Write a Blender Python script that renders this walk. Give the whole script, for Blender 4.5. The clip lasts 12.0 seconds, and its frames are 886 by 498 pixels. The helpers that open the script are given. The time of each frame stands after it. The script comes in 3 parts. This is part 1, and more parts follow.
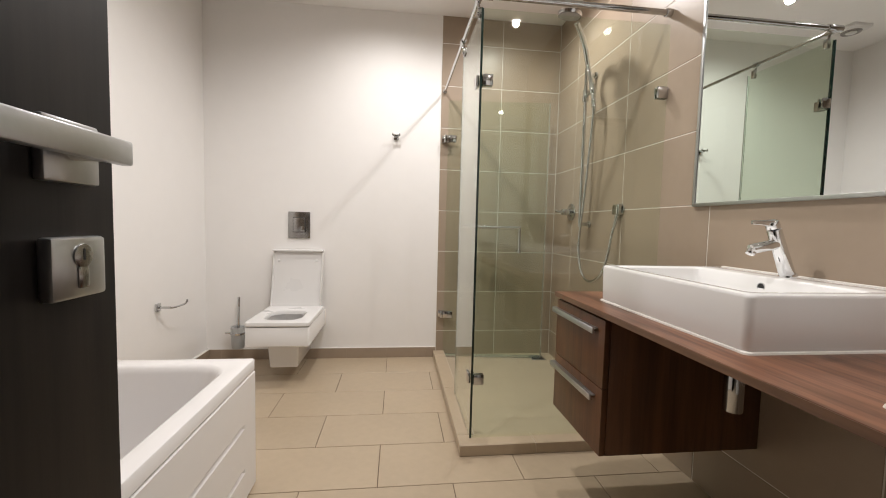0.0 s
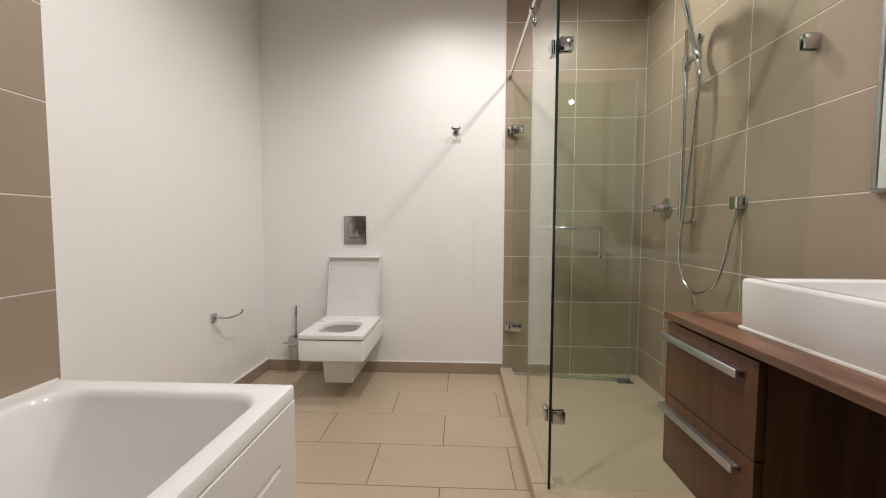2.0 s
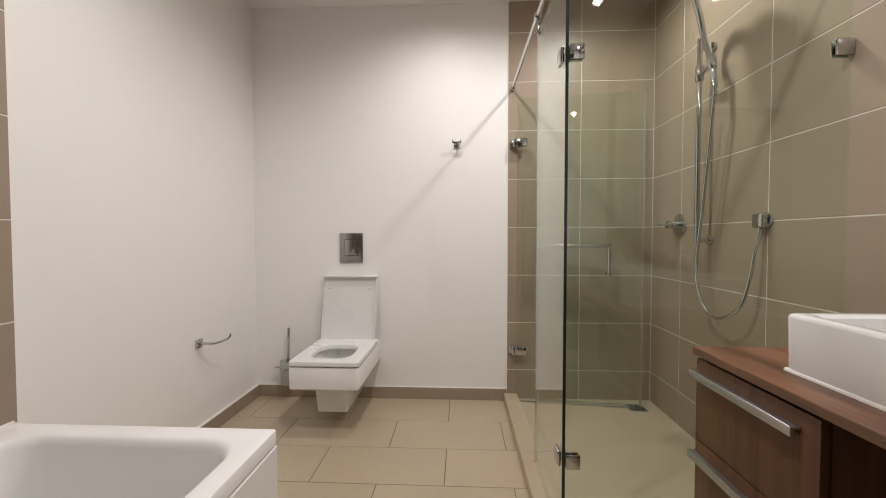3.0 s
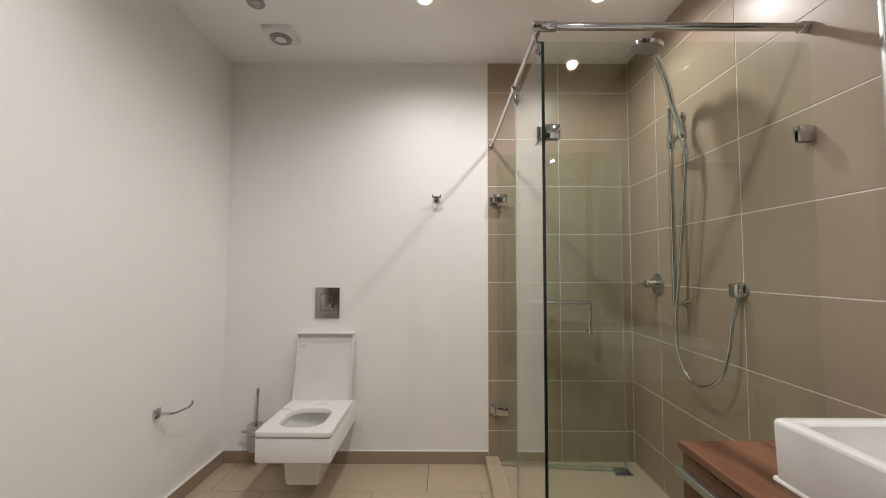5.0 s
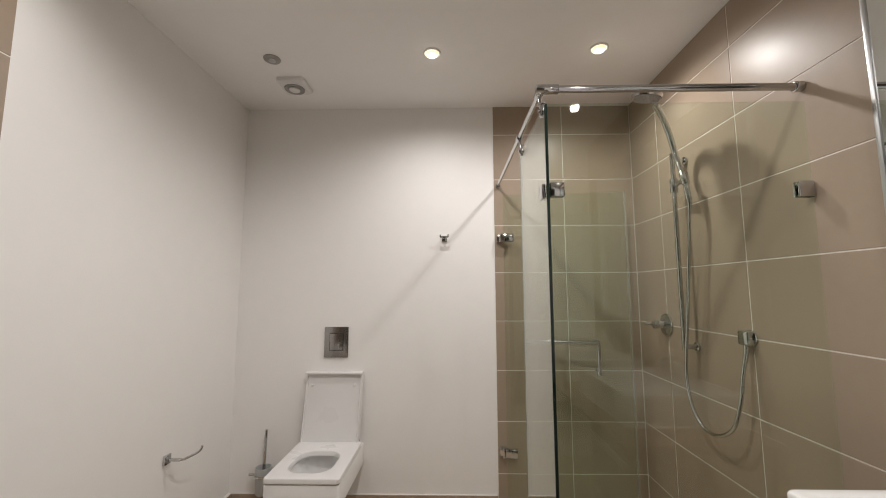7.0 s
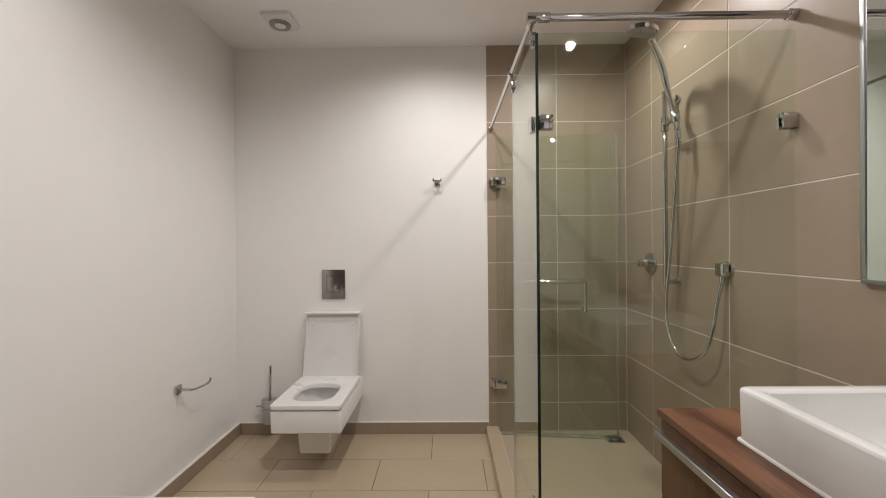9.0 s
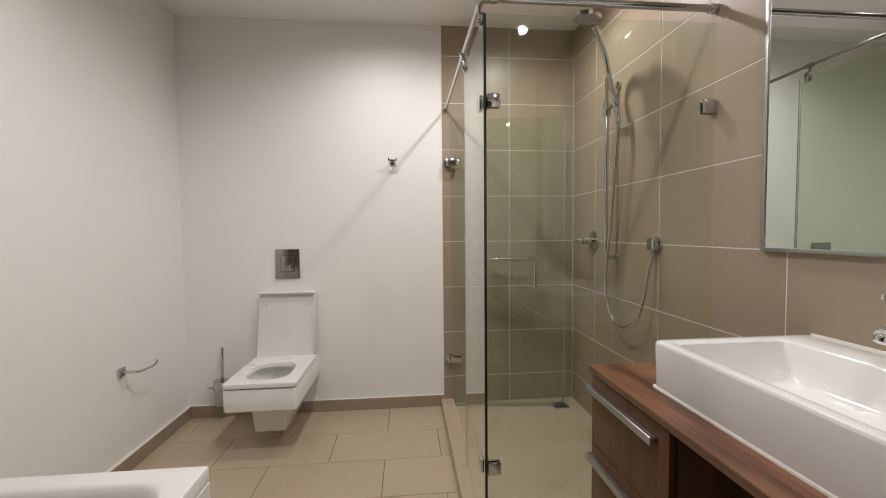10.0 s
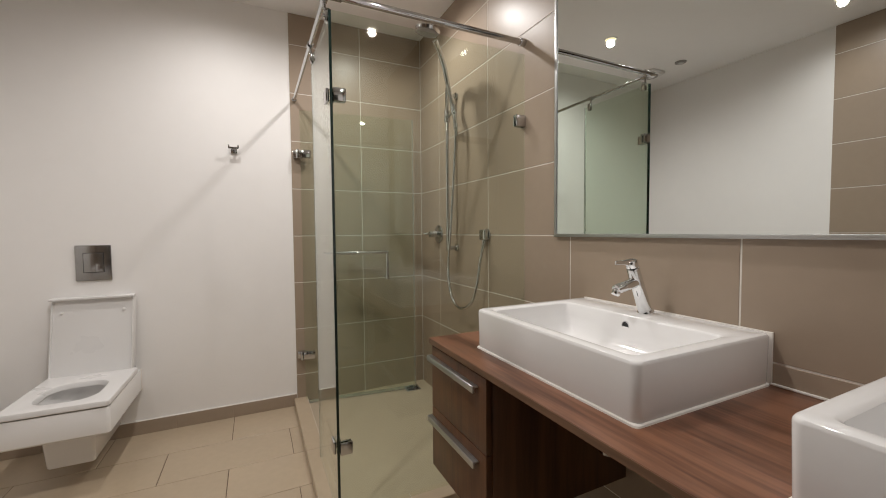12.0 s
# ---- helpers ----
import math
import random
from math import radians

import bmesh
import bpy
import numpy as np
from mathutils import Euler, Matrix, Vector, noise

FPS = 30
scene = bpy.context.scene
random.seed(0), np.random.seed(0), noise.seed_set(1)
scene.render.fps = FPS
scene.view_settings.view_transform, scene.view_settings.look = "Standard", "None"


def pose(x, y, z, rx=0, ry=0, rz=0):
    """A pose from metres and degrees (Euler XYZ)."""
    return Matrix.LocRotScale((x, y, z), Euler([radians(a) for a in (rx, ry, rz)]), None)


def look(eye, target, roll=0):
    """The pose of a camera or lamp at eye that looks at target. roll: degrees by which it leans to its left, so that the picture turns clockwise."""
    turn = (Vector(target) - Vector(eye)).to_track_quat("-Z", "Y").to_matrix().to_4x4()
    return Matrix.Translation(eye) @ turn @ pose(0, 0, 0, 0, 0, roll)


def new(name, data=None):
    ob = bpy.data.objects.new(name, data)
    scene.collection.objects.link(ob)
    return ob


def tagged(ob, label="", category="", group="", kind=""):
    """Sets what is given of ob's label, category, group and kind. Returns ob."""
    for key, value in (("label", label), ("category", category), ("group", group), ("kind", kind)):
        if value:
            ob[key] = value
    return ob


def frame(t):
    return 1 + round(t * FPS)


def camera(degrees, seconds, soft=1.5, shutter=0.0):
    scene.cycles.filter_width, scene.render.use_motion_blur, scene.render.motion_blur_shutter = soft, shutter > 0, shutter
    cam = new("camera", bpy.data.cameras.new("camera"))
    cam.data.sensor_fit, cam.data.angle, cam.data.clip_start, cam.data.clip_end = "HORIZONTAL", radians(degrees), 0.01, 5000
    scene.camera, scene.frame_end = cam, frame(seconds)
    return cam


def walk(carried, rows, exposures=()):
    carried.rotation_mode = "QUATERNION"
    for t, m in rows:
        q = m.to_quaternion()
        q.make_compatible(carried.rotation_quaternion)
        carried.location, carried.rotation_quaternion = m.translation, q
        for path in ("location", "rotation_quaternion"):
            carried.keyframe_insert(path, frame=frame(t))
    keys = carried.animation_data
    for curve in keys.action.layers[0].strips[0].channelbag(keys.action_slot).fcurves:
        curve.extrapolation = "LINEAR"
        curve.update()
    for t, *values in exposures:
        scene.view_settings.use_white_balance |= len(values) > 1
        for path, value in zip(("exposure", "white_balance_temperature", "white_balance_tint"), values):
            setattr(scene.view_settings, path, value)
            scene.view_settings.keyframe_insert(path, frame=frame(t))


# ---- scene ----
cam = camera(97.1, 12.0, 1.0)
PATH = [
    (0, (-0.039, 0.033, 1.0), (0.195, 2.015, 0.874), 1.4),
    (0.5, (-0.056, 0.102, 1.003), (0.124, 2.09, 0.88), 1.3),
    (1, (-0.053, 0.168, 0.99), (0.029, 2.162, 0.86), 0.9),
    (1.5, (-0.036, 0.256, 0.989), (-0.054, 2.252, 0.863), 0.6),
    (2, (-0.025, 0.319, 0.998), (-0.113, 2.314, 0.881), 0.2),
    (2.5, (-0.028, 0.389, 1.005), (-0.131, 2.385, 0.92), 0.1),
    (3, (-0.029, 0.445, 1.035), (-0.121, 2.442, 0.977), -0.0),
    (5, (-0.012, 0.485, 1.181), (-0.016, 2.482, 1.283), 0.2),
    (5.5, (-0.01, 0.479, 1.211), (-0.019, 2.473, 1.361), 0.2),
    (6, (-0.013, 0.466, 1.242), (-0.031, 2.457, 1.439), 0.2),
    (6.5, (-0.019, 0.454, 1.271), (-0.053, 2.441, 1.495), 0.1),
    (7, (-0.018, 0.445, 1.285), (-0.056, 2.433, 1.499), -0.1),
    (9, (-0.003, 0.404, 1.205), (-0.019, 2.404, 1.194), -0.5),
    (9.5, (0.011, 0.372, 1.188), (0.061, 2.371, 1.13), -0.5),
    (10, (0.028, 0.353, 1.163), (0.211, 2.343, 1.077), -0.5),
    (10.5, (0.038, 0.346, 1.148), (0.379, 2.314, 1.045), -0.5),
    (11, (0.028, 0.317, 1.136), (0.536, 2.248, 1.023), -0.6),
    (11.5, (0.025, 0.286, 1.127), (0.71, 2.162, 1.026), -0.5),
    (12, (0.043, 0.253, 1.119), (0.908, 2.055, 1.031), -0.5),
]
walk(cam, [(t, look(eye, target, roll)) for t, eye, target, roll in PATH],
     [(0, 0.28), (1, 0.15), (1.5, 0.12), (3, -0.03), (5, -0.17), (7, -0.2), (9, -0.17), (12, -0.17)])

# ---- light ----
world = bpy.data.worlds.new("world")
scene.world = world
world.use_nodes = True
world.node_tree.nodes["Background"].inputs[0].default_value = (1.0, 0.96, 0.92, 1)
world.node_tree.nodes["Background"].inputs[1].default_value = 0.02
CEIL = 2.493
DOWNLIGHTS = [(-0.109, 2.322, 0.67), (0.729, 2.30, 0.92), (-0.95, 1.37, 0.36), (-0.105, 1.37, 1.3), (0.79, 0.52, 0.75)]
LAMP_WATTS = 36.0
LAMP_COLOUR = (1.0, 0.958, 0.935)
for lx, ly, share in DOWNLIGHTS:
    lamp = bpy.data.lights.new("downlight_lamp", "SPOT")
    lamp.energy, lamp.color = LAMP_WATTS * share, LAMP_COLOUR
    lamp.spot_size, lamp.spot_blend, lamp.shadow_soft_size = radians(168), 0.85, 0.025
    new("downlight_lamp", lamp).matrix_world = look((lx, ly, CEIL - 0.030), (lx, ly + 0.0001, 0))


# ---- materials ----
def material(name, colour, rough=0.5, metal=0.0, vary=0.0, scale=6.0, bump=0.0, bump_scale=120.0, tone=None, **extra):
    """A Principled material with mottling at two scales, an even tone per piece and a fine relief."""
    m = bpy.data.materials.new(name)
    m.use_nodes = True
    nt = m.node_tree
    b = nt.nodes["Principled BSDF"]
    b.inputs["Base Color"].default_value = (*colour, 1)
    b.inputs["Roughness"].default_value = rough
    b.inputs["Metallic"].default_value = metal
    for key, value in extra.items():
        b.inputs[key.replace("_", " ")].default_value = value
    geo = nt.nodes.new("ShaderNodeTexCoord")
    if vary:
        fine, coarse = nt.nodes.new("ShaderNodeTexNoise"), nt.nodes.new("ShaderNodeTexNoise")
        fine.inputs["Scale"].default_value, fine.inputs["Detail"].default_value = scale * 9, 6
        coarse.inputs["Scale"].default_value, coarse.inputs["Detail"].default_value = scale, 4
        for n in (fine, coarse):
            nt.links.new(geo.outputs["Object"], n.inputs["Vector"])
        add = nt.nodes.new("ShaderNodeMath")
        add.operation = "ADD"
        nt.links.new(fine.outputs["Fac"], add.inputs[0])
        nt.links.new(coarse.outputs["Fac"], add.inputs[1])
        info = nt.nodes.new("ShaderNodeObjectInfo")
        add2 = nt.nodes.new("ShaderNodeMath")
        add2.operation = "MULTIPLY_ADD"
        add2.inputs[1].default_value = 0.35 if tone else 0.0
        nt.links.new(info.outputs["Random"], add2.inputs[0])
        nt.links.new(add.outputs[0], add2.inputs[2])
        span = nt.nodes.new("ShaderNodeMapRange")
        span.inputs["From Min"].default_value, span.inputs["From Max"].default_value = 0.6, 1.5
        nt.links.new(add2.outputs[0], span.inputs["Value"])
        mix = nt.nodes.new("ShaderNodeMix")
        mix.data_type = "RGBA"
        mix.inputs["A"].default_value = (*[c * (1 - vary) for c in colour], 1)
        mix.inputs["B"].default_value = (*[min(1, c * (1 + vary)) for c in colour], 1)
        nt.links.new(span.outputs[0], mix.inputs["Factor"])
        nt.links.new(mix.outputs["Result"], b.inputs["Base Color"])
        rr = nt.nodes.new("ShaderNodeMapRange")
        rr.inputs["To Min"].default_value, rr.inputs["To Max"].default_value = rough * 0.85, min(1, rough * 1.2)
        nt.links.new(coarse.outputs["Fac"], rr.inputs["Value"])
        nt.links.new(rr.outputs[0], b.inputs["Roughness"])
    if bump:
        n = nt.nodes.new("ShaderNodeTexNoise")
        n.inputs["Scale"].default_value, n.inputs["Detail"].default_value = bump_scale, 5
        nt.links.new(geo.outputs["Object"], n.inputs["Vector"])
        k = nt.nodes.new("ShaderNodeBump")
        k.inputs["Strength"].default_value, k.inputs["Distance"].default_value = bump, 0.002
        nt.links.new(n.outputs["Fac"], k.inputs["Height"])
        nt.links.new(k.outputs["Normal"], b.inputs["Normal"])
    return m


def wood(name, dark, light, along, rough=0.4, spec=0.5, low=0.58, high=0.92):
    """Straight-grained veneer; along: 'x', 'y' or 'z', the way the grain runs."""
    m = bpy.data.materials.new(name)
    m.use_nodes = True
    nt = m.node_tree
    b = nt.nodes["Principled BSDF"]
    b.inputs["Roughness"].default_value, b.inputs["Specular IOR Level"].default_value = rough, spec
    geo, mp = nt.nodes.new("ShaderNodeTexCoord"), nt.nodes.new("ShaderNodeMapping")
    size = [14.0, 14.0, 14.0]
    size["xyz".index(along)] = 0.9
    mp.inputs["Scale"].default_value = size
    nt.links.new(geo.outputs["Object"], mp.inputs["Vector"])
    n1, n2 = nt.nodes.new("ShaderNodeTexNoise"), nt.nodes.new("ShaderNodeTexNoise")
    n1.inputs["Scale"].default_value, n1.inputs["Detail"].default_value, n1.inputs["Distortion"].default_value = 1.0, 5, 0.6
    n2.inputs["Scale"].default_value, n2.inputs["Detail"].default_value = 7.0, 8
    for n in (n1, n2):
        nt.links.new(mp.outputs[0], n.inputs["Vector"])
    add = nt.nodes.new("ShaderNodeMath")
    add.operation = "MULTIPLY_ADD"
    add.inputs[1].default_value = 0.5
    nt.links.new(n2.outputs["Fac"], add.inputs[0])
    nt.links.new(n1.outputs["Fac"], add.inputs[2])
    ramp = nt.nodes.new("ShaderNodeValToRGB")
    ramp.color_ramp.elements[0].position, ramp.color_ramp.elements[1].position = low, high
    ramp.color_ramp.elements[0].color, ramp.color_ramp.elements[1].color = (*dark, 1), (*light, 1)
    nt.links.new(add.outputs[0], ramp.inputs["Fac"])
    nt.links.new(ramp.outputs["Color"], b.inputs["Base Color"])
    k = nt.nodes.new("ShaderNodeBump")
    k.inputs["Strength"].default_value, k.inputs["Distance"].default_value = 0.12, 0.001
    nt.links.new(n2.outputs["Fac"], k.inputs["Height"])
    nt.links.new(k.outputs["Normal"], b.inputs["Normal"])
    return m


PLASTER = material("white_plaster", (0.86, 0.842, 0.823), 0.55, vary=0.015, scale=1.5, bump=0.10, bump_scale=90)
CEILING = material("ceiling_paint", (0.90, 0.885, 0.868), 0.7, vary=0.015, scale=1.2, bump=0.08, bump_scale=90)
WALL_TILE = material("taupe_tile", (0.335, 0.262, 0.196), 0.36, vary=0.04, scale=2.5, bump=0.012, bump_scale=120, tone=True)
FLOOR_TILE = material("beige_tile", (0.46, 0.368, 0.260), 0.30, vary=0.07, scale=3.0, bump=0.05, bump_scale=140, tone=True)
WALL_GROUT = material("pale_grout", (0.74, 0.70, 0.64), 0.85, vary=0.06, scale=8)
FLOOR_GROUT = material("brown_grout", (0.15, 0.105, 0.07), 0.9, vary=0.1, scale=8)
TRAY = material("shower_screed", (0.45, 0.372, 0.272), 0.45, vary=0.06, scale=4, bump=0.05)
CERAMIC = material("white_ceramic", (0.83, 0.82, 0.81), 0.08, vary=0.006, scale=2, Coat_Weight=0.3)
ACRYLIC = material("white_acrylic", (0.87, 0.855, 0.85), 0.14, vary=0.006, scale=2)
PLASTIC = material("white_plastic", (0.78, 0.77, 0.76), 0.28, vary=0.008, scale=3)
SILICONE = material("white_silicone", (0.82, 0.79, 0.74), 0.4, vary=0.02, scale=9)
CHROME = material("polished_chrome", (0.56, 0.565, 0.57), 0.07, 1.0, vary=0.02, scale=12)
BRIGHT = material("bright_chrome", (0.82, 0.83, 0.84), 0.06, 1.0, vary=0.02, scale=12)
SATIN = material("satin_chrome", (0.36, 0.355, 0.35), 0.2, 1.0, vary=0.03, scale=14)
STEEL = material("satin_steel", (0.55, 0.56, 0.575), 0.32, 1.0, vary=0.04, scale=20, bump=0.03, bump_scale=400)
ALU = material("brushed_aluminium", (0.50, 0.505, 0.505), 0.34, 1.0, vary=0.03, scale=20)
# near-black colour for the shade inside slots, gaps and holes, all solid here
RECESS_SHADE = material("recess_shade", (0.015, 0.015, 0.015), 0.6, vary=0.1, scale=10)
DOOR_FACE = wood("wenge_veneer", (0.006, 0.0045, 0.004), (0.016, 0.012, 0.010), "z", 0.5, 0.2)
WALNUT = wood("walnut_veneer", (0.066, 0.024, 0.0088), (0.138, 0.056, 0.021), "z", 0.38)
WALNUT_TOP = wood("walnut_top", (0.085, 0.032, 0.015), (0.225, 0.101, 0.056), "y", 0.33, 0.5, 0.62, 0.88)
WALNUT_EDGE = wood("walnut_edge", (0.10, 0.05, 0.026), (0.21, 0.11, 0.06), "y", 0.4)
MIRROR = material("mirror_silver", (0.80, 0.835, 0.825), 0.0, 1.0)
GREY = material("grey_plastic", (0.35, 0.34, 0.33), 0.4, vary=0.03, scale=8)
HALL = material("hall_paint", (0.55, 0.52, 0.48), 0.7, vary=0.03, scale=2)
FROST = material("frosted_glass", (0.75, 0.76, 0.75), 0.35, vary=0.02, scale=6, Transmission_Weight=0.5)


def clear_glass(name, tint):
    """Flat polished glass: straight-through tinted light under a Fresnel gloss, on both faces of a pane."""
    m = bpy.data.materials.new(name)
    m.use_nodes = True
    nt = m.node_tree
    nt.nodes.remove(nt.nodes["Principled BSDF"])
    clear, gloss = nt.nodes.new("ShaderNodeBsdfTransparent"), nt.nodes.new("ShaderNodeBsdfGlossy")
    clear.inputs["Color"].default_value = (*tint, 1)
    gloss.inputs["Color"].default_value, gloss.inputs["Roughness"].default_value = (1, 1, 1, 1), 0.0
    facing, power = nt.nodes.new("ShaderNodeLayerWeight"), nt.nodes.new("ShaderNodeMath")
    gain, mix = nt.nodes.new("ShaderNodeMath"), nt.nodes.new("ShaderNodeMixShader")
    facing.inputs["Blend"].default_value = 0.5
    power.operation, power.inputs[1].default_value = "POWER", 5.0
    gain.operation, gain.inputs[1].default_value, gain.inputs[2].default_value = "MULTIPLY_ADD", 0.96, 0.036
    nt.links.new(facing.outputs["Facing"], power.inputs[0])
    nt.links.new(power.outputs[0], gain.inputs[0])
    nt.links.new(gain.outputs[0], mix.inputs[0])
    nt.links.new(clear.outputs[0], mix.inputs[1])
    nt.links.new(gloss.outputs[0], mix.inputs[2])
    nt.links.new(mix.outputs[0], nt.nodes["Material Output"].inputs["Surface"])
    return m


GLASS = clear_glass("clear_glass", (0.926, 0.962, 0.918))
SEAL = material("clear_seal", (0.72, 0.78, 0.74), 0.25, Transmission_Weight=0.9, IOR=1.35)
GLASS_EDGE = material("green_glass_edge", (0.008, 0.026, 0.021), 0.1, Transmission_Weight=0.3)


def glow(name, colour, strength):
    m = bpy.data.materials.new(name)
    m.use_nodes = True
    b = m.node_tree.nodes["Principled BSDF"]
    b.inputs["Emission Color"].default_value, b.inputs["Emission Strength"].default_value = (*colour, 1), strength
    return m


GLOW = glow("lamp_glow", (1.0, 0.92, 0.76), 6.0)
# weak yellow emission stands for the lamp's light on its reflector
GLOW_RIM = glow("lamp_rim_glow", (1.0, 0.78, 0.40), 1.3)


# ---- building helpers ----
def root_matrix(ob):
    m = Matrix.Identity(4)
    while ob is not None:
        m = ob.matrix_basis @ m
        ob = ob.parent
    return m


def smooth(me, angle=35):
    me.polygons.foreach_set("use_smooth", [True] * len(me.polygons))
    me.set_sharp_from_angle(angle=radians(angle))


def part(name, bm, mat, parent=None, label="", local=False, flat=False):
    """Links a bmesh, made in the room's metres (or in the parent's own with local), as one mesh."""
    me = bpy.data.meshes.new(name)
    bmesh.ops.recalc_face_normals(bm, faces=bm.faces)
    bm.to_mesh(me)
    bm.free()
    for m in mat if isinstance(mat, (list, tuple)) else [mat]:
        me.materials.append(m)
    if not flat:
        smooth(me)
    ob = new(name, me)
    if parent is not None:
        if not local:
            me.transform(root_matrix(parent).inverted())
        ob.parent = parent
    if label:
        tagged(ob, label)
    return ob


def thing(name, place, label, category, group="", turn=0.0):
    e = new(name)
    e.empty_display_size = 0.05
    e.matrix_basis = pose(*place, 0, 0, turn)
    return tagged(e, label, category, group)


def add_box(bm, x0, x1, y0, y1, z0, z1, bevel=0.0, seg=2):
    made = bmesh.ops.create_cube(bm, size=1.0)["verts"]
    bmesh.ops.transform(bm, verts=made, matrix=Matrix.Translation(((x0 + x1) / 2, (y0 + y1) / 2, (z0 + z1) / 2)) @ Matrix.Diagonal((x1 - x0, y1 - y0, z1 - z0, 1)))
    if bevel:
        edges = {e for v in made for e in v.link_edges}
        bmesh.ops.bevel(bm, geom=list(edges), offset=bevel, segments=seg, profile=0.5, affect="EDGES")
    return bm


def box(x0, x1, y0, y1, z0, z1, bevel=0.0, seg=2):
    return add_box(bmesh.new(), x0, x1, y0, y1, z0, z1, bevel, seg)


def add_cyl(bm, a, b, r0, r1=None, n=24, bevel=0.0):
    a, b = Vector(a), Vector(b)
    made = bmesh.ops.create_cone(bm, cap_ends=True, segments=n, radius1=r0, radius2=r0 if r1 is None else r1, depth=(b - a).length)["verts"]
    turn = (b - a).to_track_quat("Z", "Y").to_matrix().to_4x4()
    bmesh.ops.transform(bm, verts=made, matrix=Matrix.Translation((a + b) / 2) @ turn)
    if bevel:
        rims = {e for v in made for e in v.link_edges if any(len(f.verts) > 4 for f in e.link_faces)}
        bmesh.ops.bevel(bm, geom=list(rims), offset=bevel, segments=2, profile=0.5, affect="EDGES")
    return bm


def cyl(a, b, r0, r1=None, n=24, bevel=0.0):
    return add_cyl(bmesh.new(), a, b, r0, r1, n, bevel)


def loft(loops, cap_first=False, cap_last=True):
    """Skins rings of equal count."""
    bm = bmesh.new()
    rings = [[bm.verts.new(p) for p in loop] for loop in loops]
    n = len(rings[0])
    for a, b in zip(rings, rings[1:]):
        for i in range(n):
            bm.faces.new((a[i], a[(i + 1) % n], b[(i + 1) % n], b[i]))
    if cap_first:
        bm.faces.new(rings[0])
    if cap_last:
        bm.faces.new(rings[-1])
    return bm


def ring(x0, x1, y0, y1, z, r, n=8):
    """A rounded rectangle, level at z, as 4 * n points."""
    r = min(r, (x1 - x0) / 2 - 1e-4, (y1 - y0) / 2 - 1e-4)
    pts = []
    for cx, cy, a0 in ((x1 - r, y1 - r, 0), (x0 + r, y1 - r, 90), (x0 + r, y0 + r, 180), (x1 - r, y0 + r, 270)):
        for k in range(n):
            a = radians(a0 + 90 * k / (n - 1))
            pts.append((cx + r * math.cos(a), cy + r * math.sin(a), z))
    return pts


def tube(points, r, n=10, spans=10, taper=None):
    """A round tube along a smooth line through the points."""
    pts = [Vector(p) for p in points]
    line = []
    for i in range(len(pts) - 1):
        p0, p1, p2, p3 = pts[max(i - 1, 0)], pts[i], pts[i + 1], pts[min(i + 2, len(pts) - 1)]
        for k in range(spans):
            t = k / spans
            line.append(0.5 * (2 * p1 + (p2 - p0) * t + (2 * p0 - 5 * p1 + 4 * p2 - p3) * t * t + (3 * p1 - p0 - 3 * p2 + p3) * t ** 3))
    line.append(pts[-1])
    loops, side = [], None
    for i, p in enumerate(line):
        d = (line[min(i + 1, len(line) - 1)] - line[max(i - 1, 0)]).normalized()
        if side is None:
            side = d.orthogonal().normalized()
        side = (side - d * side.dot(d)).normalized()
        up = d.cross(side)
        rr = r if taper is None else r + (taper - r) * i / (len(line) - 1)
        loops.append([p + (side * math.cos(2 * math.pi * k / n) + up * math.sin(2 * math.pi * k / n)) * rr for k in range(n)])
    return loft(loops, True, True)


def setting(name, bm, mat, label, category):
    return tagged(part(name, bm, mat, flat=True), label, category, kind="structure")


# ---- the room ----
XL, XR, YB, YF = -1.364, 1.158, 2.926, -0.28
setting("wall_north", box(XL - 0.12, XR + 0.12, YB, YB + 0.12, -0.1, 2.75), PLASTER, "white painted plaster wall behind the toilet", "wall")
setting("wall_west", box(XL - 0.12, XL, YF - 0.12, YB, -0.1, 2.75), PLASTER, "white painted plaster wall beside the bath", "wall")
wall_east = setting("wall_east", box(XR, XR + 0.12, YF - 0.12, YB, -0.1, 2.75), PLASTER, "wall covered in large taupe tiles", "wall")
front = bmesh.new()
add_box(front, XL, -0.40, YF - 0.12, YF, -0.1, 2.75)
add_box(front, 0.45, XR, YF - 0.12, YF, -0.1, 2.75)
add_box(front, -0.40, 0.45, YF - 0.12, YF, 2.06, 2.75)
setting("wall_south", front, PLASTER, "white painted wall with the doorway", "wall")
floor = setting("floor", box(XL - 0.12, XR + 0.12, YF - 1.7, YB + 0.12, -0.1, -0.0025), FLOOR_GROUT, "beige porcelain tile floor with thin brown joints", "floor")
setting("ceiling", box(XL - 0.12, XR + 0.12, YF - 1.7, YB + 0.12, CEIL, CEIL + 0.1), CEILING, "smooth white painted ceiling", "ceiling")
hall = bmesh.new()
add_box(hall, XL - 0.12, XR + 0.12, YF - 1.7, YF - 1.6, -0.0025, CEIL)
add_box(hall, XL - 0.12, XL, YF - 1.6, YF - 0.12, -0.0025, CEIL)
add_box(hall, XR, XR + 0.12, YF - 1.6, YF - 0.12, -0.0025, CEIL)
setting("wall_hall", hall, HALL, "plain painted walls of the hall", "wall")
frame_bm = bmesh.new()
add_box(frame_bm, -0.40, -0.365, YF - 0.125, YF + 0.01, 0, 2.06)
add_box(frame_bm, 0.415, 0.45, YF - 0.125, YF + 0.01, 0, 2.06)
add_box(frame_bm, -0.365, 0.415, YF - 0.125, YF + 0.01, 2.025, 2.06)
setting("trim", frame_bm, DOOR_FACE, "dark wenge door frame", "door frame")

